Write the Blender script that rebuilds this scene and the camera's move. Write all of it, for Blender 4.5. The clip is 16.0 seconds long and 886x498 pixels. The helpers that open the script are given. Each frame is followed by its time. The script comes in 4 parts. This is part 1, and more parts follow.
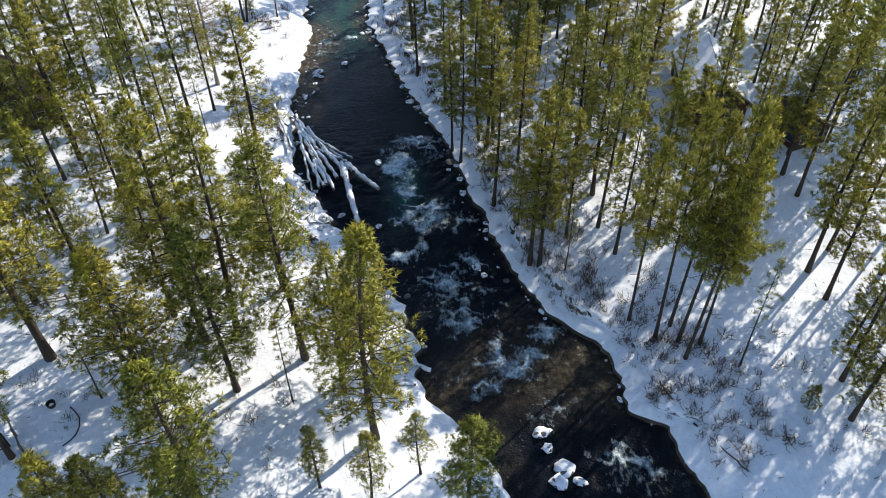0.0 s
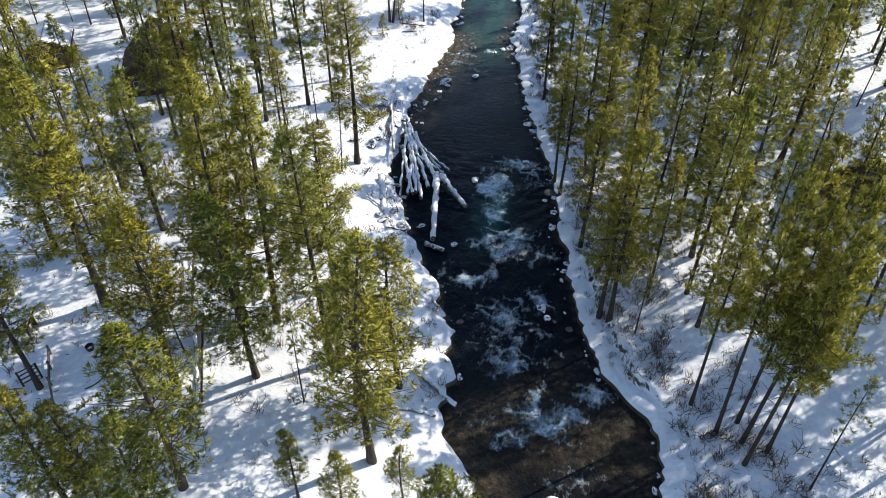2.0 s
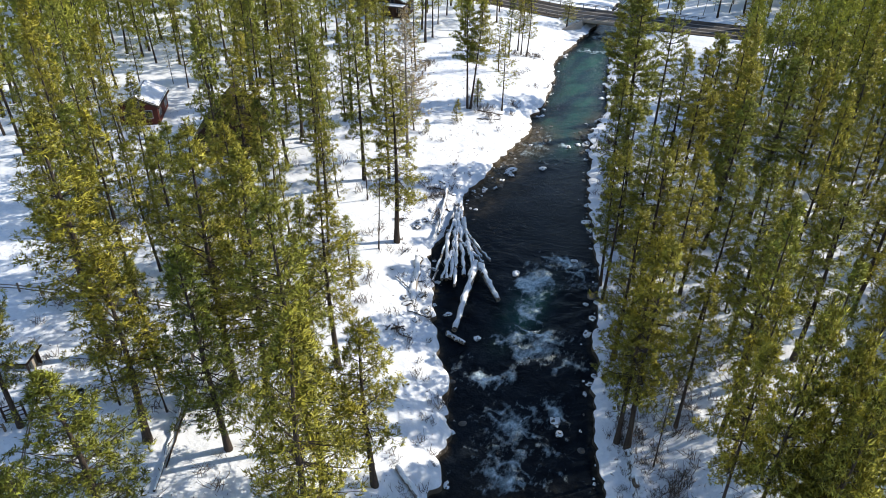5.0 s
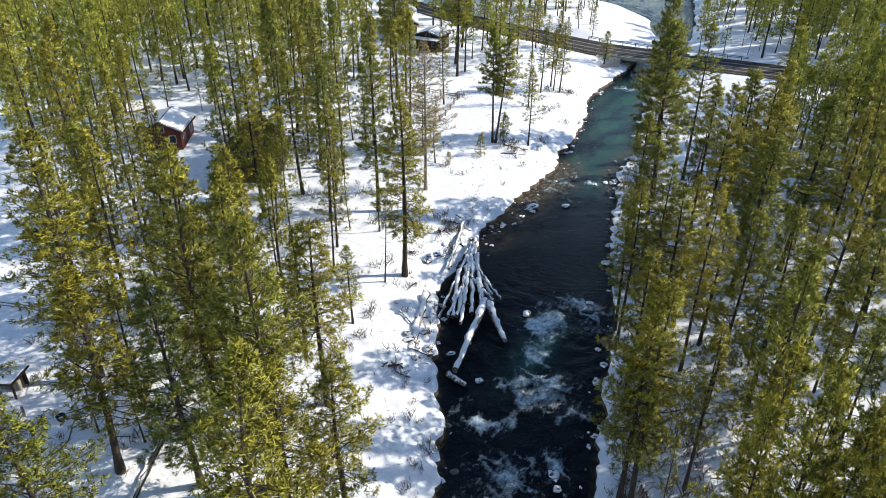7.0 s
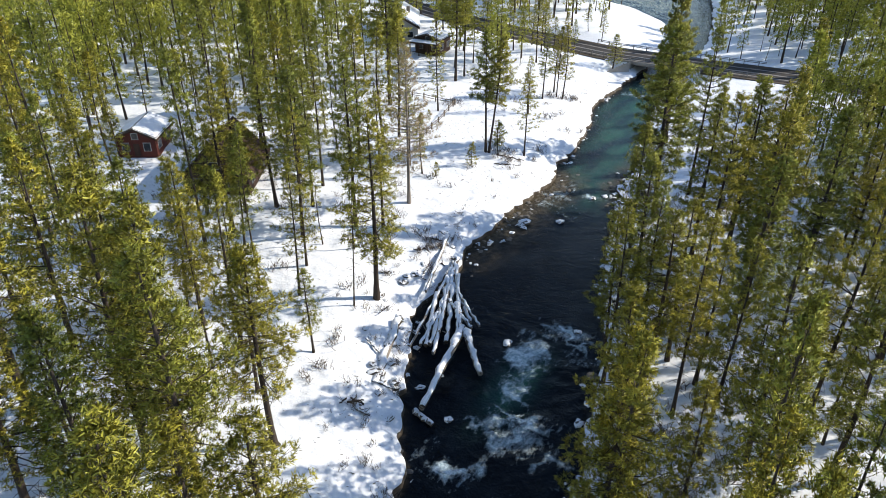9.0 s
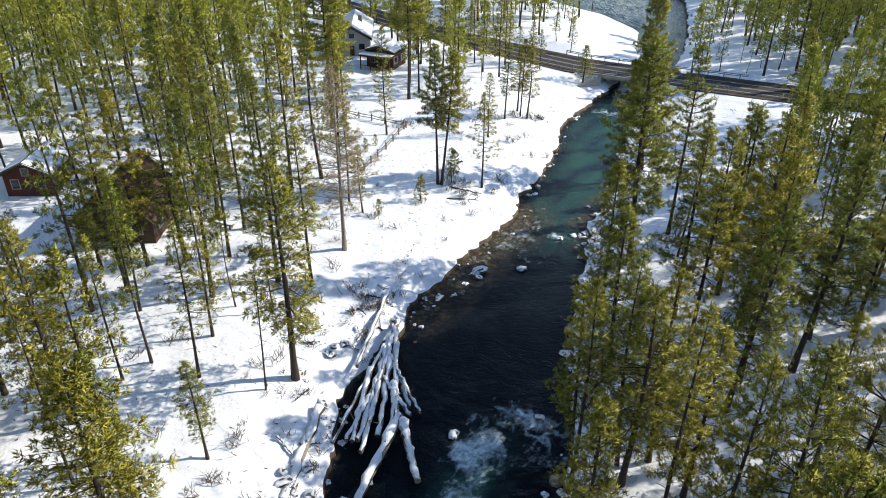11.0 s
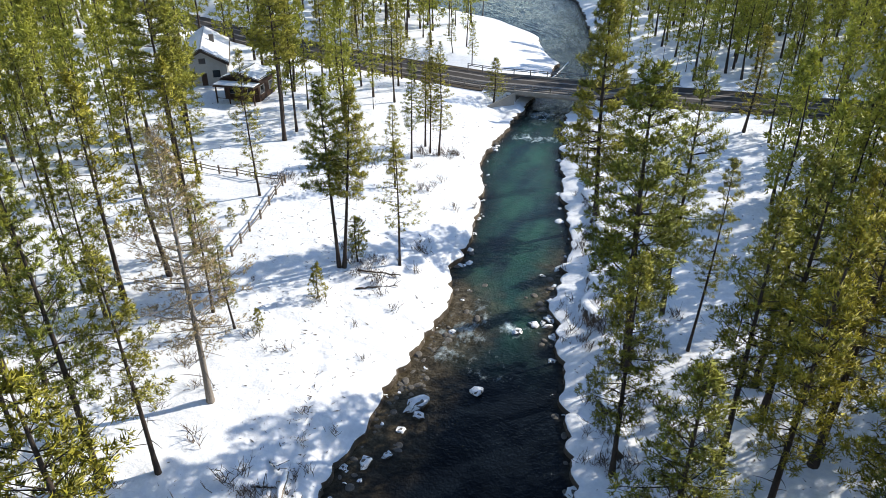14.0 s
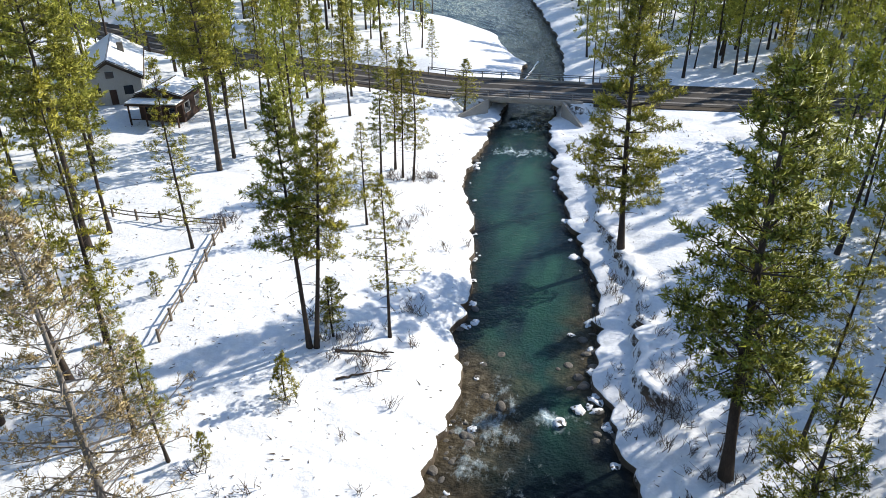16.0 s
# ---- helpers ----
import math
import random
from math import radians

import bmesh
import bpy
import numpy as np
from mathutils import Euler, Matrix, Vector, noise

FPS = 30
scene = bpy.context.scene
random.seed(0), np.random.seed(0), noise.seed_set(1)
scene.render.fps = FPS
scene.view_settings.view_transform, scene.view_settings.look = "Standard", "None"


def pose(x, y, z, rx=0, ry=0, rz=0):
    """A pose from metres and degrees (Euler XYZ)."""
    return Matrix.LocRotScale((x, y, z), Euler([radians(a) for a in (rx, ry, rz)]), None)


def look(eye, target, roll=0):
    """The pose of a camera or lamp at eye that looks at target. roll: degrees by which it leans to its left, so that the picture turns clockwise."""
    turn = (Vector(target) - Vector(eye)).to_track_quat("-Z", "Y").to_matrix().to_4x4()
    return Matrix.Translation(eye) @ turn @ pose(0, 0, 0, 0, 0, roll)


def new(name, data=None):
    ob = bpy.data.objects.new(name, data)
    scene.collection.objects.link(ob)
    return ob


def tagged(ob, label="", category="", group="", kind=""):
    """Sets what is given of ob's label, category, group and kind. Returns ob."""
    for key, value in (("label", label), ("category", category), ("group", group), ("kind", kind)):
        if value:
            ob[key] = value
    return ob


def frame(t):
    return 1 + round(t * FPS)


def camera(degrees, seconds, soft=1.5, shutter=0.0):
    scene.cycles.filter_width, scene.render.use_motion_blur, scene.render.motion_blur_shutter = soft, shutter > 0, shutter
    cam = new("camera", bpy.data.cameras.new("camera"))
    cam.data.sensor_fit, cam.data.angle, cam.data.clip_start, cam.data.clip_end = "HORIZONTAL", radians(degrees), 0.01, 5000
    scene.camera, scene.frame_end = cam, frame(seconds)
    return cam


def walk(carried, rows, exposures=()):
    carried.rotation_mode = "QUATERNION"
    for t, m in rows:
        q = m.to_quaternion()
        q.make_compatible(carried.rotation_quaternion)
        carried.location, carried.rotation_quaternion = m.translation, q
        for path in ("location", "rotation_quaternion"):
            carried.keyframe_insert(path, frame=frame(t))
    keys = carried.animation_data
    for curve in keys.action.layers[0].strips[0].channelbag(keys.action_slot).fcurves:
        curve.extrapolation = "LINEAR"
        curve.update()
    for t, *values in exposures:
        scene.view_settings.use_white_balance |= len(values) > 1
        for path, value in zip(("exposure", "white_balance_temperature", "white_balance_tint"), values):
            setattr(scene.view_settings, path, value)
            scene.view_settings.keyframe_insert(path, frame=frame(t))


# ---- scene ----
cam = camera(64.1, 16.0, soft=0.8)
METRES, EYE, TILT, LEAN, TURN = 100.0, 56.0, 0.0, 0.0, 0.0
ROWS = [
    (0.0, 0.0, 0.0, 0.0, -0.35, -42.04, 0.38),
    (0.5, 0.0239, 0.0126, -0.0071, 3.95, -41.92, 0.27),
    (1.0, 0.0486, 0.0246, -0.014, 8.41, -41.42, 0.1),
    (1.5, 0.0712, 0.0366, -0.0209, 12.82, -40.92, -0.09),
    (2.0, 0.0922, 0.0492, -0.0265, 16.76, -40.31, -0.22),
    (2.5, 0.1104, 0.0613, -0.0315, 19.65, -39.22, -0.34),
    (3.0, 0.1257, 0.0733, -0.0358, 21.99, -38.08, -0.44),
    (3.5, 0.1388, 0.0848, -0.0399, 24.22, -36.91, -0.53),
    (4.0, 0.1503, 0.0967, -0.0436, 25.87, -35.77, -0.53),
    (4.5, 0.1599, 0.108, -0.0476, 27.0, -34.59, -0.53),
    (5.0, 0.1682, 0.1195, -0.0515, 28.14, -33.3, -0.51),
    (7.5, 0.1982, 0.1818, -0.0751, 33.02, -30.21, -0.32),
    (8.0, 0.2004, 0.2005, -0.0791, 33.38, -30.21, -0.25),
    (8.5, 0.2004, 0.2252, -0.0832, 34.11, -30.17, -0.2),
    (9.0, 0.199, 0.2557, -0.0884, 34.34, -30.15, -0.08),
    (11.5, 0.1268, 0.4441, -0.1139, 31.63, -29.78, -0.31),
    (12.0, 0.1013, 0.4825, -0.1215, 30.72, -29.69, -0.3),
    (12.5, 0.0739, 0.5211, -0.1297, 29.21, -29.6, -0.27),
    (13.0, 0.0444, 0.5593, -0.1385, 27.43, -29.51, -0.19),
    (13.5, 0.0145, 0.5969, -0.1475, 24.87, -29.42, -0.1),
    (14.0, -0.0152, 0.6347, -0.157, 21.69, -29.39, 0.07),
    (14.5, -0.0447, 0.6731, -0.1679, 19.55, -29.33, 0.18),
    (15.0, -0.0735, 0.7105, -0.1796, 17.93, -29.27, 0.28),
    (15.5, -0.1006, 0.7476, -0.1911, 16.76, -29.21, 0.34),
    (16.0, -0.1257, 0.7827, -0.203, 15.65, -29.14, 0.46),
]
walk(cam, [(t, pose(0, 0, EYE, TILT, LEAN, TURN) @ pose(METRES * x, METRES * y, METRES * z, 90 + pitch, roll, yaw)) for t, x, y, z, yaw, pitch, roll in ROWS])

# ---- light ----
SUN_ELEV, SUN_AZ = 31.0, 45.0          # degrees; azimuth clockwise from +y
world = bpy.data.worlds.new("winter_sky")
scene.world = world
world.use_nodes = True
wn = world.node_tree.nodes
sky = wn.new("ShaderNodeTexSky")
sky.sky_type, sky.sun_disc = "NISHITA", False
sky.altitude, sky.dust_density = 1300, 0.25
sky.sun_elevation, sky.sun_rotation = radians(SUN_ELEV), radians(SUN_AZ)
wn["Background"].inputs["Strength"].default_value = 0.148
world.node_tree.links.new(sky.outputs["Color"], wn["Background"].inputs["Color"])
sun = new("sun", bpy.data.lights.new("sun", "SUN"))
sun.data.energy, sun.data.angle, sun.data.color = 3.9, radians(0.53), (1.0, 0.94, 0.83)
sun_dir = Vector((math.sin(radians(SUN_AZ)) * math.cos(radians(SUN_ELEV)), math.cos(radians(SUN_AZ)) * math.cos(radians(SUN_ELEV)), math.sin(radians(SUN_ELEV))))
sun.matrix_world = look(sun_dir * 300, (0, 0, 0))
scene.view_settings.exposure = 0.85


# ---- materials ----
def material(name, rough=0.8, spec=0.3):
    m = bpy.data.materials.new(name)
    m.use_nodes = True
    n, l = m.node_tree.nodes, m.node_tree.links
    p = n["Principled BSDF"]
    p.inputs["Roughness"].default_value = rough
    p.inputs["Specular IOR Level"].default_value = spec
    return m, n, l, p


def noise_at(n, l, scale, detail=4.0, rough=0.55, coords="Object", stretch=None):
    tc = n.new("ShaderNodeTexCoord")
    t = n.new("ShaderNodeTexNoise")
    t.inputs["Scale"].default_value, t.inputs["Detail"].default_value, t.inputs["Roughness"].default_value = scale, detail, rough
    src = tc.outputs[coords]
    if stretch:
        mp = n.new("ShaderNodeMapping")
        mp.inputs["Scale"].default_value = stretch
        l.new(src, mp.inputs["Vector"])
        src = mp.outputs["Vector"]
    l.new(src, t.inputs["Vector"])
    return t.outputs["Fac"]


def ramp(n, l, src, stops):
    r = n.new("ShaderNodeValToRGB")
    while len(r.color_ramp.elements) < len(stops):
        r.color_ramp.elements.new(0.5)
    for e, (pos, col) in zip(r.color_ramp.elements, stops):
        e.position, e.color = pos, (*col, 1)
    l.new(src, r.inputs["Fac"])
    return r.outputs["Color"]


def mixed(n, l, fac, a, b, kind="MIX"):
    m = n.new("ShaderNodeMix")
    m.data_type, m.blend_type = "RGBA", kind
    for sock, v in ((m.inputs["Factor"], fac), (m.inputs["A"], a), (m.inputs["B"], b)):
        if isinstance(v, (int, float)):
            sock.default_value = v
        elif isinstance(v, tuple):
            sock.default_value = (*v, 1)
        else:
            l.new(v, sock)
    return m.outputs["Result"]


def bump(n, l, p, src, strength, distance):
    b = n.new("ShaderNodeBump")
    b.inputs["Strength"].default_value, b.inputs["Distance"].default_value = strength, distance
    l.new(src, b.inputs["Height"])
    l.new(b.outputs["Normal"], p.inputs["Normal"])
    return b


def plain(name, dark, light, scale=3.0, rough=0.8, relief=0.02, spec=0.3, stretch=None, metal=0.0):
    """A surface with two scales of variation between two colours."""
    m, n, l, p = material(name, rough, spec)
    p.inputs["Metallic"].default_value = metal
    big = noise_at(n, l, scale * 0.25, 3, stretch=stretch)
    fine = noise_at(n, l, scale * 4, 5, 0.65, stretch=stretch)
    c1 = ramp(n, l, big, [(0.3, dark), (0.7, light)])
    c2 = ramp(n, l, fine, [(0.25, tuple(c * 0.75 for c in dark)), (0.75, tuple(min(1, c * 1.12) for c in light))])
    l.new(mixed(n, l, 0.5, c1, c2), p.inputs["Base Color"])
    bump(n, l, p, fine, 0.6, relief)
    return m


def snow_material():
    m, n, l, p = material("snow", 0.75, 0.25)
    fine, mid = noise_at(n, l, 2.2, 6, 0.6), noise_at(n, l, 0.35, 4, 0.6)
    white = ramp(n, l, fine, [(0.3, (0.66, 0.67, 0.69)), (0.65, (0.78, 0.78, 0.785))])
    # bare earth and stone on steep cut banks
    geo = n.new("ShaderNodeNewGeometry")
    sep = n.new("ShaderNodeSeparateXYZ")
    l.new(geo.outputs["True Normal"], sep.inputs["Vector"])
    jitter = n.new("ShaderNodeMath")
    jitter.operation = "MULTIPLY_ADD"
    jitter.inputs[1].default_value, jitter.inputs[2].default_value = 0.9, -0.45
    l.new(fine, jitter.inputs[0])
    add = n.new("ShaderNodeMath")
    add.operation = "ADD"
    l.new(sep.outputs["Z"], add.inputs[0])
    l.new(jitter.outputs[0], add.inputs[1])
    steep = ramp(n, l, add.outputs[0], [(0.26, (1, 1, 1)), (0.42, (0, 0, 0))])
    earth = ramp(n, l, mid, [(0.3, (0.035, 0.026, 0.018)), (0.7, (0.11, 0.085, 0.06))])
    bed = n.new("ShaderNodeAttribute")
    bed.attribute_name = "bed"
    c = mixed(n, l, steep, white, earth)
    c = mixed(n, l, bed.outputs["Fac"], c, earth)
    l.new(c, p.inputs["Base Color"])
    h = n.new("ShaderNodeMath")
    h.operation = "ADD"
    l.new(fine, h.inputs[0])
    l.new(mid, h.inputs[1])
    bump(n, l, p, h.outputs[0], 0.4, 0.22)
    return m


def water_material():
    m, n, l, p = material("river_water", 0.07, 0.12)
    p.inputs["IOR"].default_value = 1.33
    at = {}
    for k in ("foam", "shoal", "pool"):
        a = n.new("ShaderNodeAttribute")
        a.attribute_name = k
        at[k] = a.outputs["Fac"]
    deep = ramp(n, l, noise_at(n, l, 0.3, 4), [(0.3, (0.002, 0.003, 0.005)), (0.7, (0.006, 0.009, 0.013))])
    teal = ramp(n, l, noise_at(n, l, 0.22, 4, stretch=(1.6, 0.6, 1)), [(0.32, (0.010, 0.026, 0.036)), (0.68, (0.028, 0.088, 0.062))])
    bed = ramp(n, l, noise_at(n, l, 1.6, 6, 0.7), [(0.3, (0.018, 0.015, 0.010)), (0.52, (0.07, 0.055, 0.033)), (0.75, (0.16, 0.135, 0.095))])
    foam_c = ramp(n, l, noise_at(n, l, 3.0, 6, 0.7), [(0.36, (0.20, 0.30, 0.33)), (0.66, (0.72, 0.78, 0.80))])
    c = mixed(n, l, at["pool"], deep, teal)
    c = mixed(n, l, at["shoal"], c, bed)
    # foam breaks into streaks
    fn = noise_at(n, l, 1.3, 9, 0.74, stretch=(1.5, 0.8, 1))
    mul = n.new("ShaderNodeMath")
    mul.operation = "MULTIPLY_ADD"
    mul.inputs[1].default_value, mul.inputs[2].default_value = 1.0, -0.62
    l.new(fn, mul.inputs[0])
    s = n.new("ShaderNodeMath")
    s.operation = "ADD"
    l.new(mul.outputs[0], s.inputs[0])
    l.new(at["foam"], s.inputs[1])
    f = n.new("ShaderNodeMapRange")
    f.inputs["From Min"].default_value, f.inputs["From Max"].default_value = 0.08, 0.52
    l.new(s.outputs[0], f.inputs["Value"])
    l.new(mixed(n, l, f.outputs["Result"], c, foam_c), p.inputs["Base Color"])
    r = n.new("ShaderNodeMapRange")
    r.inputs["To Min"].default_value, r.inputs["To Max"].default_value = 0.07, 0.6
    l.new(f.outputs["Result"], r.inputs["Value"])
    l.new(r.outputs["Result"], p.inputs["Roughness"])
    rip = n.new("ShaderNodeMath")
    rip.operation = "ADD"
    l.new(noise_at(n, l, 1.3, 5, 0.6, stretch=(0.7, 1.3, 1)), rip.inputs[0])
    l.new(noise_at(n, l, 4.5, 3, 0.5), rip.inputs[1])
    bump(n, l, p, rip.outputs[0], 0.6, 0.16)
    return m


def needle_material(name, low, high, tip):
    """Needles: leaf-like, partly translucent, varying from tuft to tuft and from tree to tree."""
    m, n, l, p = material(name, 0.55, 0.3)
    geo, info = n.new("ShaderNodeNewGeometry"), n.new("ShaderNodeObjectInfo")
    half = n.new("ShaderNodeMath")
    half.operation = "MULTIPLY_ADD"
    half.inputs[1].default_value = 0.55
    clump = n.new("ShaderNodeMath")
    clump.operation = "MULTIPLY_ADD"
    clump.inputs[1].default_value, clump.inputs[2].default_value = 1.1, -0.32
    l.new(noise_at(n, l, 0.8, 3, 0.6), clump.inputs[0])
    l.new(geo.outputs["Random Per Island"], half.inputs[0])
    l.new(clump.outputs[0], half.inputs[2])
    c = ramp(n, l, half.outputs[0], [(0.1, low), (0.55, high), (0.95, tip)])
    tint = ramp(n, l, info.outputs["Random"], [(0.0, (0.72, 0.86, 0.9)), (0.45, (1, 1.02, 1)), (1.0, (1.12, 1.06, 0.85))])
    c = mixed(n, l, 1.0, c, tint, "MULTIPLY")
    l.new(c, p.inputs["Base Color"])
    tr = n.new("ShaderNodeBsdfTranslucent")
    l.new(c, tr.inputs["Color"])
    mx = n.new("ShaderNodeMixShader")
    mx.inputs["Fac"].default_value = 0.22
    l.new(p.outputs["BSDF"], mx.inputs[1])
    l.new(tr.outputs["BSDF"], mx.inputs[2])
    l.new(mx.outputs["Shader"], n["Material Output"].inputs["Surface"])
    return m


SNOW, WATER = snow_material(), water_material()
NEEDLES = needle_material("pine_needles", (0.06, 0.068, 0.012), (0.34, 0.31, 0.038), (0.54, 0.50, 0.075))
DRY = needle_material("dry_needles", (0.26, 0.19, 0.09), (0.42, 0.32, 0.16), (0.54, 0.43, 0.25))
TWIG = plain("bare_twigs", (0.05, 0.035, 0.025), (0.14, 0.10, 0.07), 6)
BARK = plain("pine_bark", (0.024, 0.019, 0.016), (0.08, 0.06, 0.047), 5, 0.9, 0.05, 0.15, (1, 1, 0.25))
PALE_BARK = plain("weathered_wood", (0.13, 0.11, 0.09), (0.30, 0.26, 0.22), 4, 0.9, 0.03, 0.15, (1, 1, 0.3))
STONE = plain("river_stone", (0.05, 0.045, 0.04), (0.17, 0.15, 0.125), 2.5, 0.7, 0.05)
ASPHALT = plain("wet_asphalt", (0.028, 0.026, 0.025), (0.07, 0.062, 0.056), 2.0, 0.85, 0.01, 0.12)
CONCRETE = plain("weathered_concrete", (0.24, 0.22, 0.19), (0.38, 0.35, 0.31), 2.0, 0.85, 0.01)
STEEL = plain("galvanised_steel", (0.16, 0.15, 0.14), (0.30, 0.29, 0.28), 3.0, 0.55, 0.003, 0.5, None, 0.9)
BROWN_WOOD = plain("dark_brown_siding", (0.035, 0.02, 0.014), (0.075, 0.045, 0.032), 3.0, 0.8, 0.01, 0.2, (1, 1, 0.2))
RED_WOOD = plain("red_brown_siding", (0.06, 0.018, 0.013), (0.12, 0.034, 0.024), 3.0, 0.8, 0.01, 0.2, (1, 1, 0.2))
GREY_WOOD = plain("grey_siding", (0.30, 0.29, 0.27), (0.42, 0.41, 0.38), 3.0, 0.8, 0.01, 0.2, (1, 1, 0.2))
RAIL_WOOD = plain("weathered_rail", (0.09, 0.07, 0.055), (0.21, 0.17, 0.13), 5.0, 0.9, 0.01, 0.15)
glass_m, gn, gl, gp = material("dark_window_glass", 0.05, 0.5)
gp.inputs["Base Color"].default_value = (0.012, 0.014, 0.017, 1)
GLASS = glass_m


# ---- mesh helpers ----
def mesh_of(name, verts, faces, mat, smooth=False):
    me = bpy.data.meshes.new(name)
    me.from_pydata([tuple(v) for v in np.asarray(verts).tolist()], [], [tuple(f) for f in (faces.tolist() if hasattr(faces, "tolist") else faces)])
    me.materials.append(mat)
    if smooth:
        me.shade_smooth()
    return me


def child(name, me, parent, label=""):
    ob = new(name, me)
    ob.parent = parent
    return tagged(ob, label)


def part(name, bm, mat, parent, label=""):
    """Links a bmesh as one mesh object under a thing."""
    me = bpy.data.meshes.new(name)
    bm.to_mesh(me)
    bm.free()
    me.materials.append(mat)
    return child(name, me, parent, label)


def box_bm(x0, y0, z0, x1, y1, z1, bevel=0.0, m=None):
    bm = bmesh.new()
    bmesh.ops.create_cube(bm, size=1, matrix=Matrix.Translation(((x0 + x1) / 2, (y0 + y1) / 2, (z0 + z1) / 2)) @ Matrix.Diagonal((x1 - x0, y1 - y0, z1 - z0, 1)))
    if bevel:
        bmesh.ops.bevel(bm, geom=bm.edges[:], offset=bevel, segments=1, affect="EDGES")
    if m is not None:
        bmesh.ops.transform(bm, matrix=m, verts=bm.verts[:])
    return bm


def tube(points, radii, sides):
    """Vertices and faces of a tapered tube along points."""
    pts = np.asarray(points, float)
    d = np.gradient(pts, axis=0)
    d /= np.linalg.norm(d, axis=1)[:, None] + 1e-9
    ref = np.where(np.abs(d[:, 2:3]) > 0.8, np.array([[1.0, 0, 0]]), np.array([[0, 0, 1.0]]))
    u = np.cross(d, ref)
    u /= np.linalg.norm(u, axis=1)[:, None] + 1e-9
    v = np.cross(d, u)
    a = np.linspace(0, 2 * np.pi, sides, endpoint=False)
    ring = pts[:, None, :] + np.asarray(radii)[:, None, None] * (np.cos(a)[None, :, None] * u[:, None, :] + np.sin(a)[None, :, None] * v[:, None, :])
    verts = ring.reshape(-1, 3)
    faces = [(i * sides + j, i * sides + (j + 1) % sides, (i + 1) * sides + (j + 1) % sides, (i + 1) * sides + j) for i in range(len(pts) - 1) for j in range(sides)]
    faces.append(tuple(range((len(pts) - 1) * sides, len(pts) * sides)))
    return verts, faces


def joined(pieces):
    """One vertex and face list from several."""
    vs, fs, k = [], [], 0
    for v, f in pieces:
        vs.append(np.asarray(v))
        fs += [tuple(i + k for i in q) for q in f]
        k += len(v)
    return np.concatenate(vs), fs


def wave_noise(x, y, seed, scale, octaves=4):
    """Smooth repeat-free value noise in about -1..1, on arrays."""
    out, amp, tot = np.zeros(np.broadcast(x, y).shape), 1.0, 0.0
    for o in range(octaves):
        s = scale / 2 ** o
        xi, yi = np.floor(x / s), np.floor(y / s)
        fx, fy = x / s - xi, y / s - yi
        fx, fy = fx * fx * (3 - 2 * fx), fy * fy * (3 - 2 * fy)

        def hsh(a, b):
            v = np.sin(a * 127.1 + b * 311.7 + (seed + o) * 74.7) * 43758.5453
            return 2 * (v - np.floor(v)) - 1
        out += amp * ((hsh(xi, yi) * (1 - fx) + hsh(xi + 1, yi) * fx) * (1 - fy) + (hsh(xi, yi + 1) * (1 - fx) + hsh(xi + 1, yi + 1) * fx) * fy)
        tot += amp
        amp *= 0.5
    return out / tot


# ---- the lie of the land ----
LEFT_Y = [20, 32, 39, 44, 53.5, 61, 66, 75, 79, 88, 96, 104, 112, 118, 124, 128, 141, 147, 155, 170, 200, 207, 214, 228, 234, 238, 246, 270, 300, 400]
LEFT_X = [12, 5.9, 0.7, -2.4, -3.8, -8.0, -12.5, -17.9, -20.2, -21, -22.6, -22.8, -22.3, -22.4, -24.6, -24.7, -26.9, -28.9, -31.5, -31.5, -32.5, -33, -38, -43, -50.5, -58, -75, -115, -135, -180]
RIGHT_Y = [20, 32, 38.5, 40.2, 48.5, 53.5, 60, 66, 78.5, 89.5, 97.4, 104, 112.5, 117, 120.5, 128, 135.5, 153, 160.5, 174, 200, 217, 234.5, 257, 273, 300, 400]
RIGHT_X = [27, 22.7, 21, 17.7, 16.4, 11, 7.8, 5.6, 2.4, -2, -5.2, -7.8, -10.2, -11.4, -13.2, -13.4, -14.6, -19.9, -21.4, -24.2, -25.5, -27.7, -32.2, -38.5, -43.5, -60, -110]


def lobes(y, seed, scale):
    """Rounded tongues of ice and snow that reach out over the water."""
    return np.sqrt(np.abs(wave_noise(y, y * 0 + 1.7, seed, scale, 2))) - 0.5


def left_bank(y):
    y = np.asarray(y, float)
    n = (0.95 + 0.45 * np.clip((85 - y) / 10, 0, 1)) * wave_noise(y, y * 0 + 3.3, 5, 2.2, 3) + 0.35 * wave_noise(y, y * 0 + 9.1, 8, 6.0, 2)
    n = n * 0.6 + (0.9 + 1.1 * np.clip((84 - y) / 10, 0, 1)) * lobes(y, 25, 2.7)
    return np.interp(y, LEFT_Y, LEFT_X) + n * np.clip((y - 20) / 20, 0, 1)


def right_bank(y):
    y = np.asarray(y, float)
    n = 0.8 * wave_noise(y, y * 0 + 5.7, 15, 1.9, 3) + 0.3 * wave_noise(y, y * 0 + 2.2, 18, 6.0, 2)
    n = n * 0.6 - 1.1 * lobes(y, 28, 2.3)
    return np.interp(y, RIGHT_Y, RIGHT_X) + n * np.clip((y - 20) / 20, 0, 1)


def water_level(y):
    return np.interp(y, [-2000, 30, 58, 64, 78, 100, 175, 300, 2000], [-8, -2.4, -1.8, -1.3, -0.2, 0.6, 1.5, 2.5, 9])


ROAD_Z = 4.5


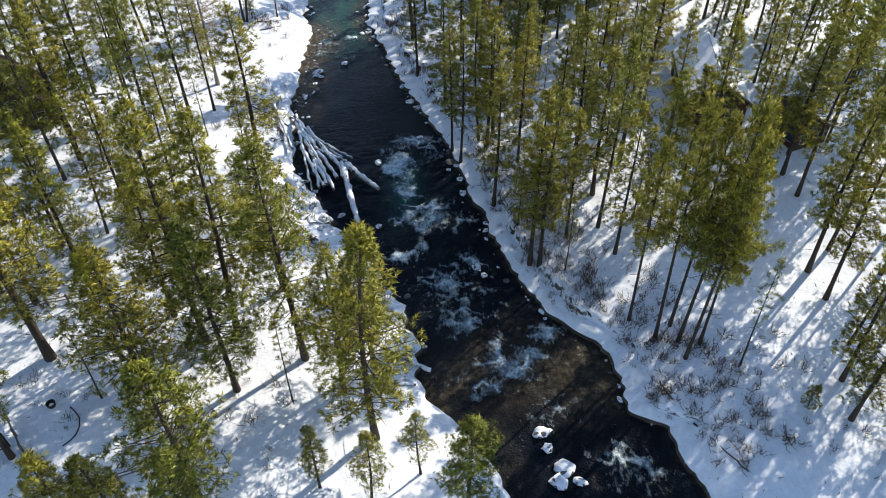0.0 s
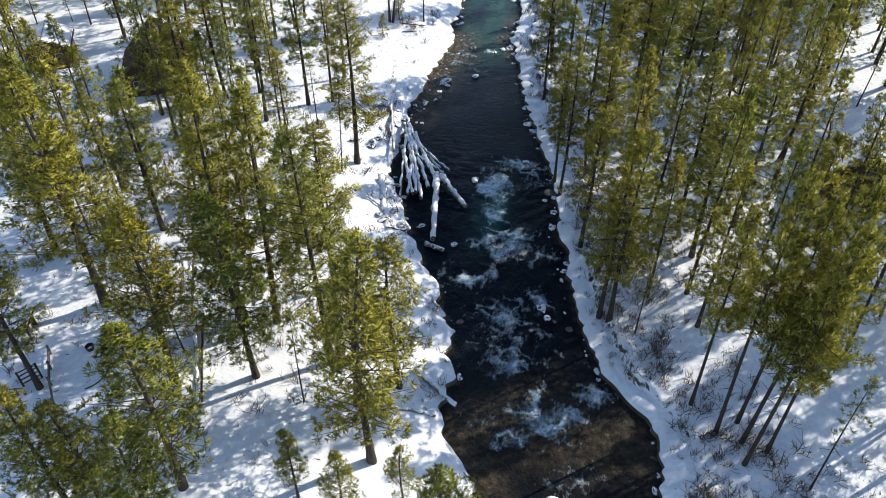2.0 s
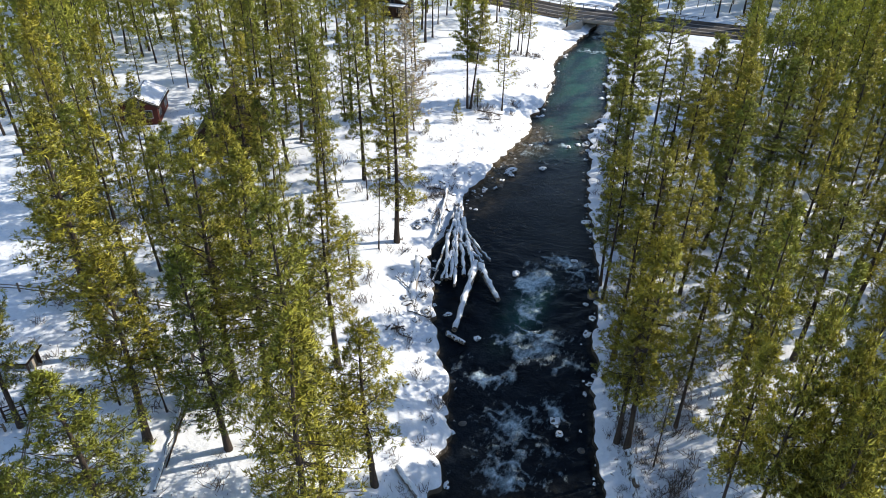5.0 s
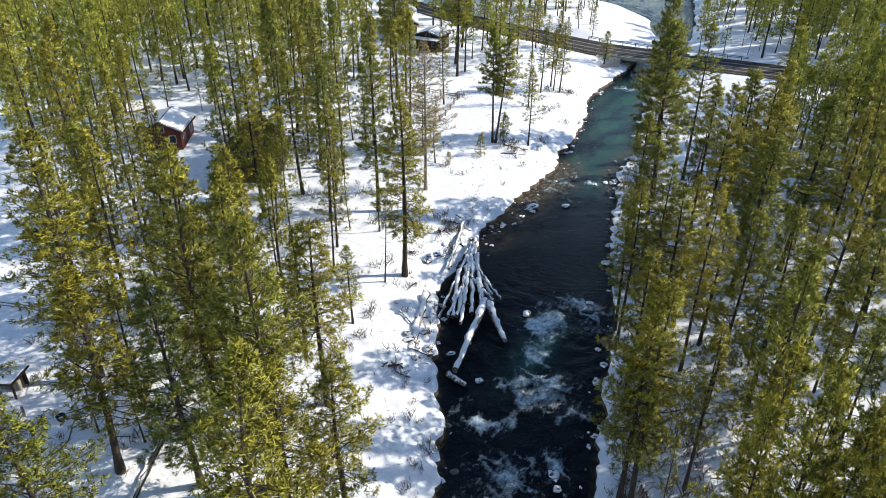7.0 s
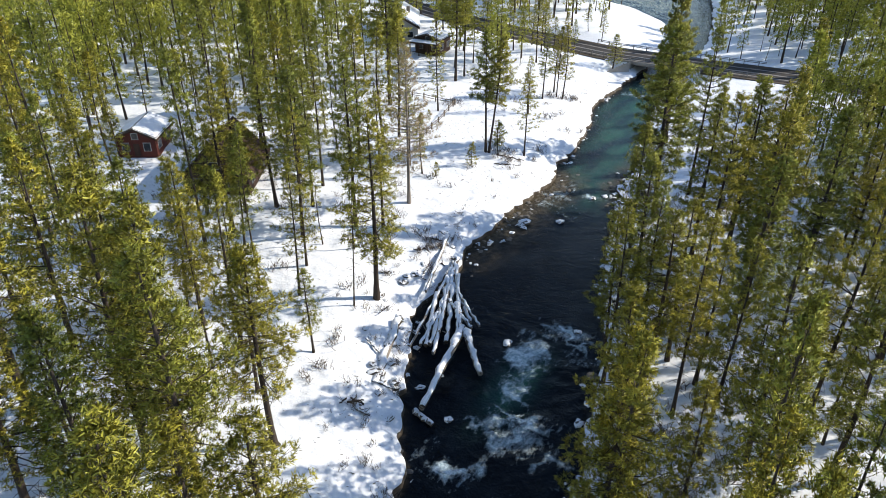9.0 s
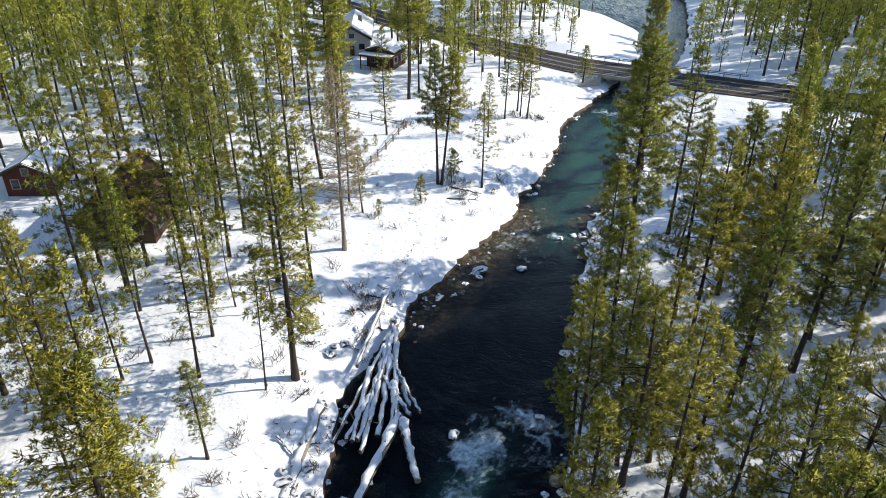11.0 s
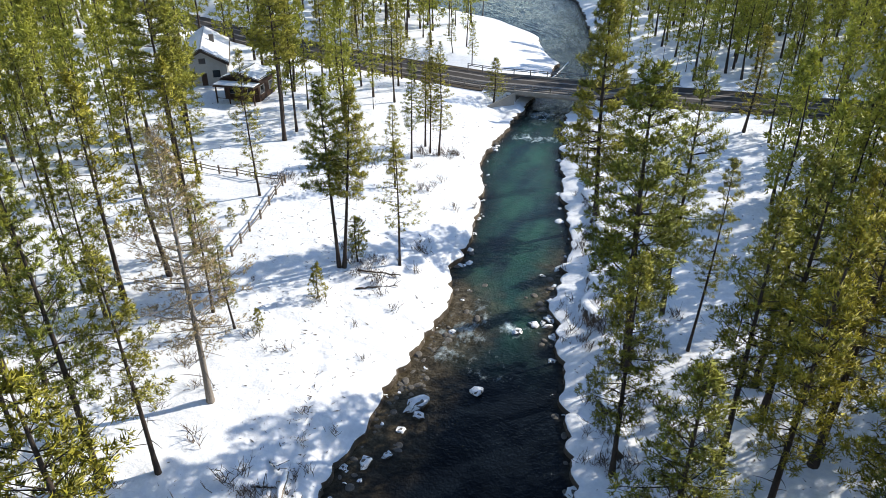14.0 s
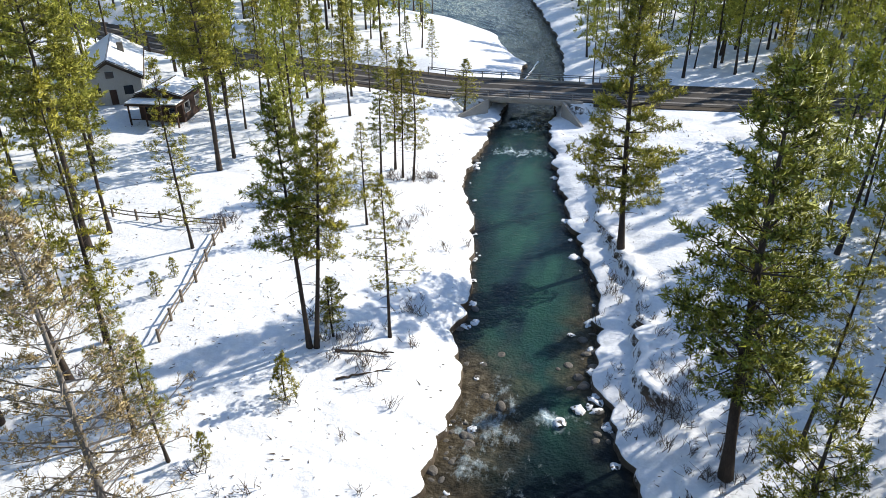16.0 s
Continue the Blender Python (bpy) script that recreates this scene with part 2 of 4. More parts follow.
def road_mid(x):
    """The road's middle line: y over x."""
    return np.interp(x, [-400, -170, -118, -98, -69, -57, -40.7, -20.8, 8.5, 60, 300], [300, 222, 202, 194.5, 187.2, 184.8, 182.2, 183.5, 186.6, 192, 215])


def ground(x, y):
    """Height of the snow (and of the river bed) at arrays x, y."""
    x, y = np.broadcast_arrays(np.asarray(x, float), np.asarray(y, float))
    w, a, b = water_level(y), left_bank(y), right_bank(y)
    dl, dr = np.maximum(a - x, 0), np.maximum(x - b, 0)
    lip = lambda d: np.clip(d / 0.16, 0, 1)
    left = lip(dl) * 0.85 - 0.35 + 0.2 * np.clip(dl / 1.2, 0, 1) + 3.0 * (1 - np.exp(-dl / 8)) + 0.02 * dl
    # a low snow shelf by the water, then a cut bank
    st = 2.9 + 1.3 * wave_noise(y, y * 0 + 4.4, 29, 7.0, 3) + 0.5 * wave_noise(x, y, 49, 1.1, 2)
    shelf = np.clip((y - 36) / 6, 0, 1) * np.clip((158 - y) / 8, 0, 1) * np.clip(0.55 + 0.45 * (y > 92) + 1.4 * wave_noise(y, y * 0 + 8.8, 43, 6.0, 2), 0, 1)
    cut = 1 - 0.8 * np.clip((st - dr) / 0.22, 0, 1) * shelf + 0.5 * np.exp(-((dr - st - 0.5) / 0.9) ** 2) * shelf * (dr > st)
    right = lip(dr) * 0.8 - 0.35 + 0.15 * np.clip(dr / 1.2, 0, 1) + 1.6 * (1 - np.exp(-dr / 6)) * cut + 0.03 * dr
    inside = np.minimum(x - a, b - x)
    z = np.where(inside > 0, -0.35 - 0.8 * np.clip(inside / 3, 0, 1), np.where(dl > 0, left, right))
    away = np.clip((dl + dr) / 3, 0, 1)
    z = z + away * (0.28 * wave_noise(x, y, 31, 9.0, 3) + 0.16 * wave_noise(x, y, 37, 1.9, 4))
    near = np.clip((dl + dr) / 0.5, 0, 1) * (1 - away)
    z = z + near * 0.12 * wave_noise(x, y, 41, 0.9, 2)
    for cx, cy, rx, ry, amp in ((-30, 117, 4.5, 4, 0.5), (-17, 68, 5, 12, 0.4), (-24, 87, 4, 5, 0.4), (-8, 118, 3, 8, 0.2), (-35, 149, 3, 3, 0.35), (14, 62, 6, 16, 0.2)):
        z = z + away * amp * np.exp(-((x - cx) / rx) ** 2 - ((y - cy) / ry) ** 2) * (wave_noise(x, y, 45, 1.7, 3) + 0.3)
    trail = np.abs(x - np.interp(y, [84, 89.4, 93, 96.1, 99, 102.3, 106], [-23.5, -23.7, -24.7, -25.6, -26.9, -28.2, -30]))
    z = z - 0.32 * np.exp(-(trail / 0.3) ** 2) * np.clip((y - 86) * (106 - y) / 40, 0, 1) * (wave_noise(x, y, 47, 0.8, 2) > -0.1)
    z = z + w
    # road embankment, on the land only
    off = np.abs(y - road_mid(x))
    open_side = np.clip((np.abs(x + 28) - 9.5) / 4, 0, 1)          # retained by walls near the bridge
    bank = np.clip((6.0 + 5.0 * open_side - off) / (0.6 + 4.9 * open_side), 0, 1)
    z = z - 1.5 * np.exp(-((x + 35.5) / 3.2) ** 2 - ((y - 171.5) / 4.5) ** 2) * np.clip(dl / 2, 0, 1) - 0.7 * np.exp(-((x + 20.5) / 3.0) ** 2 - ((y - 174) / 4.0) ** 2) * np.clip(dr / 2, 0, 1)
    onland = np.clip((dl + dr - 1.7) / 0.9, 0, 1)
    z = np.where(inside > 0, z, z + bank * onland * (ROAD_Z - 0.12 - z))
    return z


def ground_at(x, y):
    return float(ground(np.array([x]), np.array([y]))[0])


def sheet(name, X, Y, Z, mat, attrs=(), smooth=True):
    r, c = X.shape
    me = bpy.data.meshes.new(name)
    co = np.stack([X, Y, Z], -1).reshape(-1, 3)
    i = np.arange(r * c).reshape(r, c)
    q = np.stack([i[:-1, :-1], i[:-1, 1:], i[1:, 1:], i[1:, :-1]], -1).reshape(-1, 4)
    me.vertices.add(len(co))
    me.vertices.foreach_set("co", co.ravel())
    me.loops.add(q.size)
    me.loops.foreach_set("vertex_index", q.ravel().astype(np.int32))
    me.polygons.add(len(q))
    me.polygons.foreach_set("loop_start", np.arange(0, q.size, 4, dtype=np.int32))
    me.update(calc_edges=True)
    for k, v in attrs:
        a = me.attributes.new(k, "FLOAT", "POINT")
        a.data.foreach_set("value", np.asarray(v, np.float32).ravel())
    me.materials.append(mat)
    if smooth:
        me.shade_smooth()
    return new(name, me)


# rows run across the river; columns follow its banks and spread out to the horizon
rows_y = np.concatenate([[-2000, -900, -400, -180, -80, -30], np.arange(0, 26, 2.0), np.arange(26, 190, 0.32), np.arange(190, 320, 1.2), [330, 350, 380, 430, 520, 700, 1000, 1500, 2300]])
far = np.concatenate([[0, 0.08, 0.16, 0.3, 0.5, 0.75, 1.05, 1.4], np.arange(1.6, 4.8, 0.2), 1.4 + 0.45 * np.arange(1, 40), 19 + np.cumsum(0.6 * 1.045 ** np.arange(45)), [90, 110, 140, 180, 240, 330, 500, 800, 1300, 2200]])
far = np.unique(np.round(far, 3))
inner = np.linspace(0, 1, 16)[1:-1]
la, ra = left_bank(rows_y)[:, None], right_bank(rows_y)[:, None]
X = np.concatenate([la - far[::-1][None, :], la + (ra - la) * inner[None, :], ra + far[None, :]], 1)
Y = np.repeat(rows_y[:, None], X.shape[1], 1)
Z = ground(X, Y)
bed = ((X > la + 0.02) & (X < ra - 0.02)).astype(float)
terrain = sheet("ground", X, Y, Z, SNOW, [("bed", bed)])
tagged(terrain, "snow-covered forest floor with steep river banks", "ground", kind="structure")


# ---- water ----
wy = np.concatenate([[-300, -100, -20, 10], np.arange(20, 34, 0.5), np.arange(34, 96, 0.17), np.arange(96, 130, 0.28), np.arange(130, 190, 0.5), np.arange(190, 330, 1.5), [340, 370, 420, 520]])
wc = np.linspace(0, 1, 110)
la, ra = left_bank(wy)[:, None] - 0.25, right_bank(wy)[:, None] + 0.25
WX = la + (ra - la) * wc[None, :]
WY = np.repeat(wy[:, None], len(wc), 1)
# white water, plus sunlit riffle painted in as foam at (7.1, 47) and (-2, 71): x, y, half-widths across and along,
# strength
RAPIDS_AND_SUN = [(-6.2, 79.5, 1.8, 2.0, 0.74), (-4.8, 74.8, 1.0, 3.4, 0.52), (-4.2, 84.6, 2.6, 1.2, 0.55), (-1.5, 68.8, 3.6, 1.4, 0.52), (1.6, 52.8, 2.2, 1.6, 0.40), (-0.2, 58.6, 2.0, 1.4, 0.44), (3.6, 61.0, 1.4, 1.4, 0.36), (-1.0, 82.0, 2.4, 1.6, 0.34), (-5.5, 63.0, 2.6, 1.1, 0.46), (-2.6, 64.0, 0.9, 1.4, 0.46), (1.0, 56.0, 3.0, 4.6, 0.34), (7.1, 47.0, 3.0, 1.6, 0.50), (4.0, 43.8, 1.8, 1.4, 0.42), (10.6, 50.6, 1.6, 1.2, 0.40), (-2.0, 71.0, 2.6, 1.2, 0.42), (11.0, 40.5, 2.6, 2.2, 0.26), (17.0, 35.0, 2.6, 2.2, 0.30), (-19.8, 115.0, 1.8, 3.8, 0.38), (-16.3, 111.0, 2.2, 3.0, 0.18), (-15.2, 116.2, 0.7, 0.9, 0.60), (-26.7, 165.2, 3.0, 1.2, 0.34), (-27.5, 176.0, 3.0, 4.0, 0.26)]
foam, rough_w = np.zeros_like(WX), np.zeros_like(WX)
swirl, swirl2 = 2 * wave_noise(WX, WY, 83, 2.6, 3), 2 * wave_noise(WX, WY, 87, 2.6, 3)
for fx, fy, hx, hy, s in RAPIDS_AND_SUN:
    g = np.exp(-((WX + 0.7 * swirl - fx) / (1.35 * hx)) ** 2 - ((WY + 0.9 * swirl2 - fy) / (1.35 * hy)) ** 2)
    foam = np.maximum(foam, s * g)
    rough_w = np.maximum(rough_w, np.minimum(1, 2.4 * s) * np.exp(-((WX - fx) / (1.7 * hx)) ** 2 - ((WY - fy) / (1.7 * hy)) ** 2))
chop = np.clip((92 - WY) / 12, 0, 1) * (0.42 + 0.3 * wave_noise(WX, WY, 53, 6.0, 2))
rough_w = np.maximum(rough_w, np.maximum(chop, 0.35 * np.clip((WY - 184) / 10, 0, 1)))
waves = wave_noise(WX * 1.3, WY, 51, 1.5, 4)
crest = np.clip(wave_noise(WX * 0.8, WY * 1.1, 57, 1.1, 3), 0, 1)
WZ = water_level(WY) + rough_w * (0.34 * waves + 0.34 * crest) + 0.02 * wave_noise(WX, WY, 61, 1.2, 2)
threads = np.clip(1 - 7 * np.abs(wave_noise(WX + 0.6 * swirl, WY + 0.6 * swirl2, 63, 2.4, 3)), 0, 1)
foam = foam * (0.55 + 0.35 * np.clip(waves + 0.4, 0, 1) + 0.6 * threads) + rough_w * (0.24 * np.clip(crest * 2.4 - 0.5, 0, 1) + 0.30 * threads * np.clip(0.5 + wave_noise(WX, WY, 67, 4.0, 2), 0, 1))
edge = np.minimum(WX - la, ra - WX)
shoal_left = np.exp(-((WY - 104) / 11) ** 2) * np.clip(1.15 - (WX - la) / 5.5, 0, 1) + np.exp(-((WY - 118) / 6) ** 2) * np.clip(1.25 - (WX - la) / 5.5, 0, 1)
shoal_right = np.exp(-((WY - 125) / 8) ** 2) * np.clip(1.15 - (ra - WX) / 3.5, 0, 1)
shoal_low = np.exp(-((WY - 46) / 5) ** 2) * np.clip((WX - la) / 6, 0, 1) * 0.5 + np.exp(-((WY - 40) / 5) ** 2) * np.clip(1.3 - (WX - la) / 4, 0, 1) * 0.8
shoal = np.clip(np.maximum.reduce([shoal_left, shoal_right, shoal_low, 0.6 * np.clip(1 - edge / 0.9, 0, 1)]) + 0.25 * wave_noise(WX, WY, 71, 2.2, 3) * (shoal_left + shoal_right > 0.1), 0, 1)
pool = np.clip((WY - 108) / 14, 0, 1) * np.clip(edge / 3.0, 0, 1) * (0.75 + 0.35 * wave_noise(WX, WY * 0.5, 77, 5.0, 3)) + 1.2 * np.exp(-((WX + 5.0) / 2.0) ** 2 - ((WY - 75) / 5) ** 2)
pool = pool * (1 - 0.8 * np.clip((WY - 160) / 25, 0, 1))
river = sheet("water", WX, WY, WZ, WATER, [("foam", foam), ("shoal", shoal), ("pool", np.clip(pool, 0, 1))])
tagged(river, "dark mountain river with white rapids and a teal pool", "river", kind="structure")


# ---- trees ----
def tree_meshes(kind, seed, detail):
    """Trunk, limbs and needles of one tree 20 m high (saplings: 3 m)."""
    rng = np.random.default_rng(seed)
    small = kind == "sapling"
    H = 3.0 if small else 20.0
    base, R, whorl, per, tuft, fill = {
        "pine": (0.24, 3.2, 0.82, 7, 0.38, 1.0), "slim": (0.30, 2.2, 0.80, 6, 0.36, 1.0), "sparse": (0.24, 2.5, 0.70, 4, 0.36, 0.8),
        "thin": (0.40, 1.2, 0.85, 3, 0.34, 0.7), "open": (0.40, 3.3, 0.70, 7, 0.40, 1.35), "broad": (0.25, 3.9, 0.80, 8, 0.40, 1.5), "dead": (0.20, 4.0, 0.42, 4, 0.27, 0.95), "sapling": (0.08, 0.95, 0.24, 5, 0.20, 1.0)}[kind]
    if not small:
        base += rng.uniform(-0.08, 0.09)
    bend = rng.normal(0, 0.12 if not small else 0.03, 2)
    r0 = {"pine": 0.22, "open": 0.20, "broad": 0.24, "slim": 0.15, "sparse": 0.14, "thin": 0.09, "dead": 0.21, "sapling": 0.035}[kind]

    def axis(u):
        u = np.asarray(u, float)
        return np.stack([bend[0] * np.sin(u * 3.1) * 2, bend[1] * np.sin(u * 2.6) * 2, u * H], -1)

    us = np.linspace(0, 1, 11 if detail else 6)
    rad = r0 * (1 - us) ** 0.8 * (1 + 0.5 * np.exp(-us * 40)) + 0.012
    pts = axis(us)
    pts[0, 2] = -0.6
    trunk = tube(pts, rad, 8 if detail else 5)
    limbs, ctrs, dirs = [], [], []
    lump = rng.uniform(0, 6.28, 4)
    upv, n_dir = np.array([0, 0, 1.0]), 0.0
    # short bare limbs under the crown
    if not small and detail:
        for z in np.arange(base * H * 0.45, base * H, 0.55):
            n_dir += 2.399
            L = rng.uniform(0.4, 1.5) * (1.5 if kind == "dead" else 1.0)
            p0, d = axis(z / H), np.array([math.cos(n_dir), math.sin(n_dir), rng.uniform(-0.35, 0.1)])
            limbs.append(tube(np.array([p0, p0 + d * L * 0.6, p0 + d * L + [0, 0, -0.1]]), [0.035, 0.024, 0.008], 3))
    z = base * H
    while z < H * 0.985:
        u = (z / H - base) / (1 - base)
        prof = R * min(1.0, 0.55 + 2.0 * u) * max(0.05, 1 - u) ** 0.8 + 0.06 * R
        for k in range(per):
            n_dir += 2.399 + rng.normal(0, 0.35)
            lumpy = 0.92 + 0.2 * math.sin(2 * n_dir + lump[0] + u * 5) + 0.14 * math.sin(3 * n_dir - u * 9 + lump[1]) + 0.10 * math.sin(u * 17 + lump[2])
            L = prof * lumpy * rng.uniform(0.5, 1.25)
            if rng.random() < 0.08:
                continue
            rise = -0.22 + 0.95 * u + rng.normal(0, 0.12)
            d = np.array([math.cos(n_dir), math.sin(n_dir), rise])
            d /= np.linalg.norm(d)
            p0 = axis(z / H)
            side = np.array([-d[1], d[0], 0.0])

            def on_limb(q):
                return p0 + d * (q * L) + upv * (0.18 * L * q * q)
            q3 = np.linspace(0, 1, 3)
            if detail == 2 or kind == "dead" or (detail and k % 2 == 0):
                limbs.append(tube(np.array([on_limb(q) for q in q3]), (0.035 * (L / 2.5 + 0.3)) * (1 - 0.8 * q3) * (0.25 if small else 1), 3))
            # side shoots, each ending in a brush of needles
            step = (0.16 if small else {2: 0.36, 1: 0.46, 0: 0.95}[detail]) / fill
            m = 1 + int(0.75 * L / step)
            flip = 1 if rng.random() < 0.5 else -1
            for j in range(m + 1):
                q = 1.0 if j == m else 0.28 + 0.72 * (j + rng.uniform(0.1, 0.9)) / m
                flip = -flip
                ln = 0.0 if j == m else min(0.95, (0.44 * L * (1.05 - q) + 0.22 * (0.4 if small else 1)) * rng.uniform(0.7, 1.3))
                a0 = on_limb(q)
                sd = d * 0.7 + side * flip * rng.uniform(0.5, 0.9) + upv * rng.uniform(0.1, 0.5) if j < m else d + upv * 0.4
                sd /= np.linalg.norm(sd)
                tip = a0 + sd * ln
                if kind == "dead":
                    limbs.append(tube(np.array([a0, a0 + sd * ln * 0.6, tip + sd * 0.25]), [0.016, 0.011, 0.004], 3))
                    if rng.random() < 0.2:
                        continue
                ctrs.append(tip)
                dirs.append(sd + upv * 0.45)
                if detail == 2 and ln > 0.5:
                    ctrs.append(a0 + sd * ln * 0.5)
                    dirs.append(sd + upv * 0.6)
        z += whorl * (1.0 if detail else 1.45) * rng.uniform(0.75, 1.25) * (0.72 if u > 0.75 else 1.0)
    # the leader
    for i in range(5 if kind != "thin" else 3):
        dirs.append(np.array([0, 0, 1.0]))
        ctrs.append(axis(1.0) - [0, 0, i * 0.012 * H])
    C, D = np.array(ctrs), np.array(dirs)
    D /= np.linalg.norm(D, axis=1)[:, None]
    nb = {2: 18, 1: 11, 0: 7}[detail]
    N = len(C) * nb
    big = np.repeat(rng.uniform(0.75, 1.25, len(C)), nb)
    C, D = np.repeat(C, nb, 0), np.repeat(D, nb, 0)
    rd = rng.normal(0, 1, (N, 3))
    rd /= np.linalg.norm(rd, axis=1)[:, None]
    C = C + rng.normal(0, 1, (N, 3)) * {2: 0.075, 1: 0.09, 0: 0.18}[detail] * (0.35 if small else 1.0)
    blade = D * 0.6 + rd * 0.8
    blade /= np.linalg.norm(blade, axis=1)[:, None]
    w = np.cross(blade, rng.normal(0, 1, (N, 3)))
    w /= np.linalg.norm(w, axis=1)[:, None] + 1e-9
    ln = (tuft * big * rng.uniform(0.7, 1.2, N) * {2: 0.76, 1: 1.0, 0: 1.7}[detail])[:, None]
    wd = ln * {2: 0.23, 1: 0.28, 0: 0.40}[detail]
    a = C + blade * ln * 0.08
    V = np.stack([a - w * wd * 0.5, a + w * wd * 0.5, C + blade * ln], 1).reshape(-1, 3)
    F = np.arange(N * 3).reshape(-1, 3)
    # each brush of needles is shaded as a small round tuft
    fn = np.cross(w, blade)
    fn *= np.sign((fn * blade).sum(1) + (fn * D).sum(1))[:, None]
    nr = 0.5 * blade + 0.3 * fn + 0.25 * D + np.array([0, 0, 0.15])
    nr /= np.linalg.norm(nr, axis=1)[:, None]
    bark = BARK if kind != "dead" else PALE_BARK
    lv, lf = joined(limbs) if limbs else trunk
    crown = mesh_of("crown", V, F, DRY if kind == "dead" else NEEDLES, True)
    crown.normals_split_custom_set_from_vertices(np.repeat(nr, 3, 0).tolist())
    return (mesh_of("trunk", *trunk, bark, True), mesh_of("branchwork", lv, lf, bark), crown)


VARIANTS = {}


def variant(kind, detail, i):
    key = (kind, detail, i)
    if key not in VARIANTS:
        VARIANTS[key] = tree_meshes(kind, 100 + i * 7 + 1000 * detail + 31 * len(kind), detail)
    return VARIANTS[key]


LABELS = {"pine": ("tall pine with dense yellow-green needles standing in snow", "pine_tree", "pines of the forest"),
          "open": ("tall pine with a high crown over a bare trunk", "pine_tree", "high-crowned pines"),
          "broad": ("broad pine with long drooping limbs beside the river", "pine_tree", "broad pines of the bank"),
          "slim": ("slim young pine with a narrow green crown", "pine_tree", "slim pines"),
          "sparse": ("sparse pine with thin open green crown", "pine_tree", "sparse pines"),
          "thin": ("spindly young pine, mostly bare thin pole", "pine_tree", "spindly pines"),
          "dead": ("dying pine with bare limbs and tan dry needles", "dying_pine", ""),
          "sapling": ("small green pine sapling poking out of snow", "pine_sapling", "saplings")}
trng = random.Random(4)


def place_tree(kind, x, y, H, detail, wide=1.0, lean=0.0):
    label, name, group = LABELS[kind]
    t = new(name)
    t.empty_display_size = 0.5
    n_var = {"pine": 7, "open": 2, "broad": 2, "slim": 4, "sparse": 3, "thin": 3, "dead": 1, "sapling": 2}[kind]
    trunk, limbs, crown = variant(kind, detail, trng.randrange(n_var))
    s = H / (3.0 if kind == "sapling" else 20.0)
    sw = wide * s ** 0.6 if kind != "sapling" else s
    t.matrix_world = pose(x, y, ground_at(x, y), trng.gauss(0, 1.0), trng.gauss(0, 1.0) + lean, 0) @ pose(0, 0, 0, 0, 0, trng.uniform(0, 360)) @ Matrix.Diagonal((sw, sw, s, 1))
    tagged(t, label, "tree", group)
    child("trunk", trunk, t)
    tagged(child("branchwork", limbs, t), kind="stuff")
    child("crown", crown, t)
    return t


# x, y, height of single trees along the banks
PINE_A = [(-38.2, 44.2, 25.6), (-19.5, 40.7, 21.6), (-20.8, 47.5, 26.1), (-13.7, 44.8, 25.7), (-6.2, 36.0, 25.2), (-19.5, 28.6, 19.0), (-26.2, 37.8, 20.0), (-25.6, 23.8, 16.0), (-23.9, 24.8, 14.0), (-17.5, 23.8, 16.0), (1.9, 29.2, 14.0), (-23.8, 76.3, 22.0), (-17.2, 54.1, 19.7), (2.8, 170.8, 15.0), (-3.7, 101.4, 18.0), (10.1, 60.1, 22.9), (11.2, 59.7, 23.1), (18.8, 70.4, 20.0), (23.1, 76.3, 20.0)]
PINE_B = [(37.4, 37.6, 19.0), (40.5, 56.5, 22.0), (40.8, 52.3, 22.0), (43.0, 72.5, 20.0), (16.9, 75.1, 21.0), (11.0, 92.5, 20.0), (5.3, 112.9, 20.0), (27.8, 85.9, 20.0), (7.1, 84.1, 18.0), (3.2, 103.5, 20.4), (5.9, 109.9, 21.0), (9.1, 105.5, 22.0), (11.1, 96.6, 22.0), (14.9, 100.6, 22.0), (6.5, 70.5, 18.0), (0.6, 92.5, 18.0), (6.0, 80.8, 18.0), (10.5, 81.9, 16.0), (-23.7, 46.5, 27.6), (-48.4, 49.4, 18.1), (-35.1, 86.1, 22.9), (-38.5, 79.9, 21.7), (-50.2, 91.5, 20.9), (-63.7, 61.7, 25.3), (-27.8, 49.9, 19.3), (-9.6, 41.0, 18.0), (-6.9, 44.7, 18.0), (-35.1, 61.4, 19.0)]
CLUSTER = [(19.7, 50.7, 22.6), (22.0, 48.4, 27.3), (23.7, 49.6, 25.4), (24.1, 47.6, 27.9), (24.3, 45.4, 26.8), (26.1, 47.0, 22.4)]
OPEN_A = [(-33.6, 116.0, 18.8), (-56.5, 141.9, 24.0), (-58.2, 122.9, 25.0)]
BROAD_A = [(-12.4, 139.5, 27.0), (-4.6, 112.5, 25.0)]
PINE_C = [(-39.5, 56.3, 19.0), (-46.5, 83.3, 19.0), (-46.6, 75.8, 20.0), (-48.8, 80.0, 20.0)]
THIN_A = [(-31.7, 39.6, 11.1), (-24.7, 73.5, 14.7), (13.9, 58.3, 10.5), (29.4, 44.3, 13.9), (-27.2, 41.1, 12.2), (-14.1, 39.5, 11.5), (-35.4, 80.2, 11.1), (-31.8, 81.9, 10.4)]
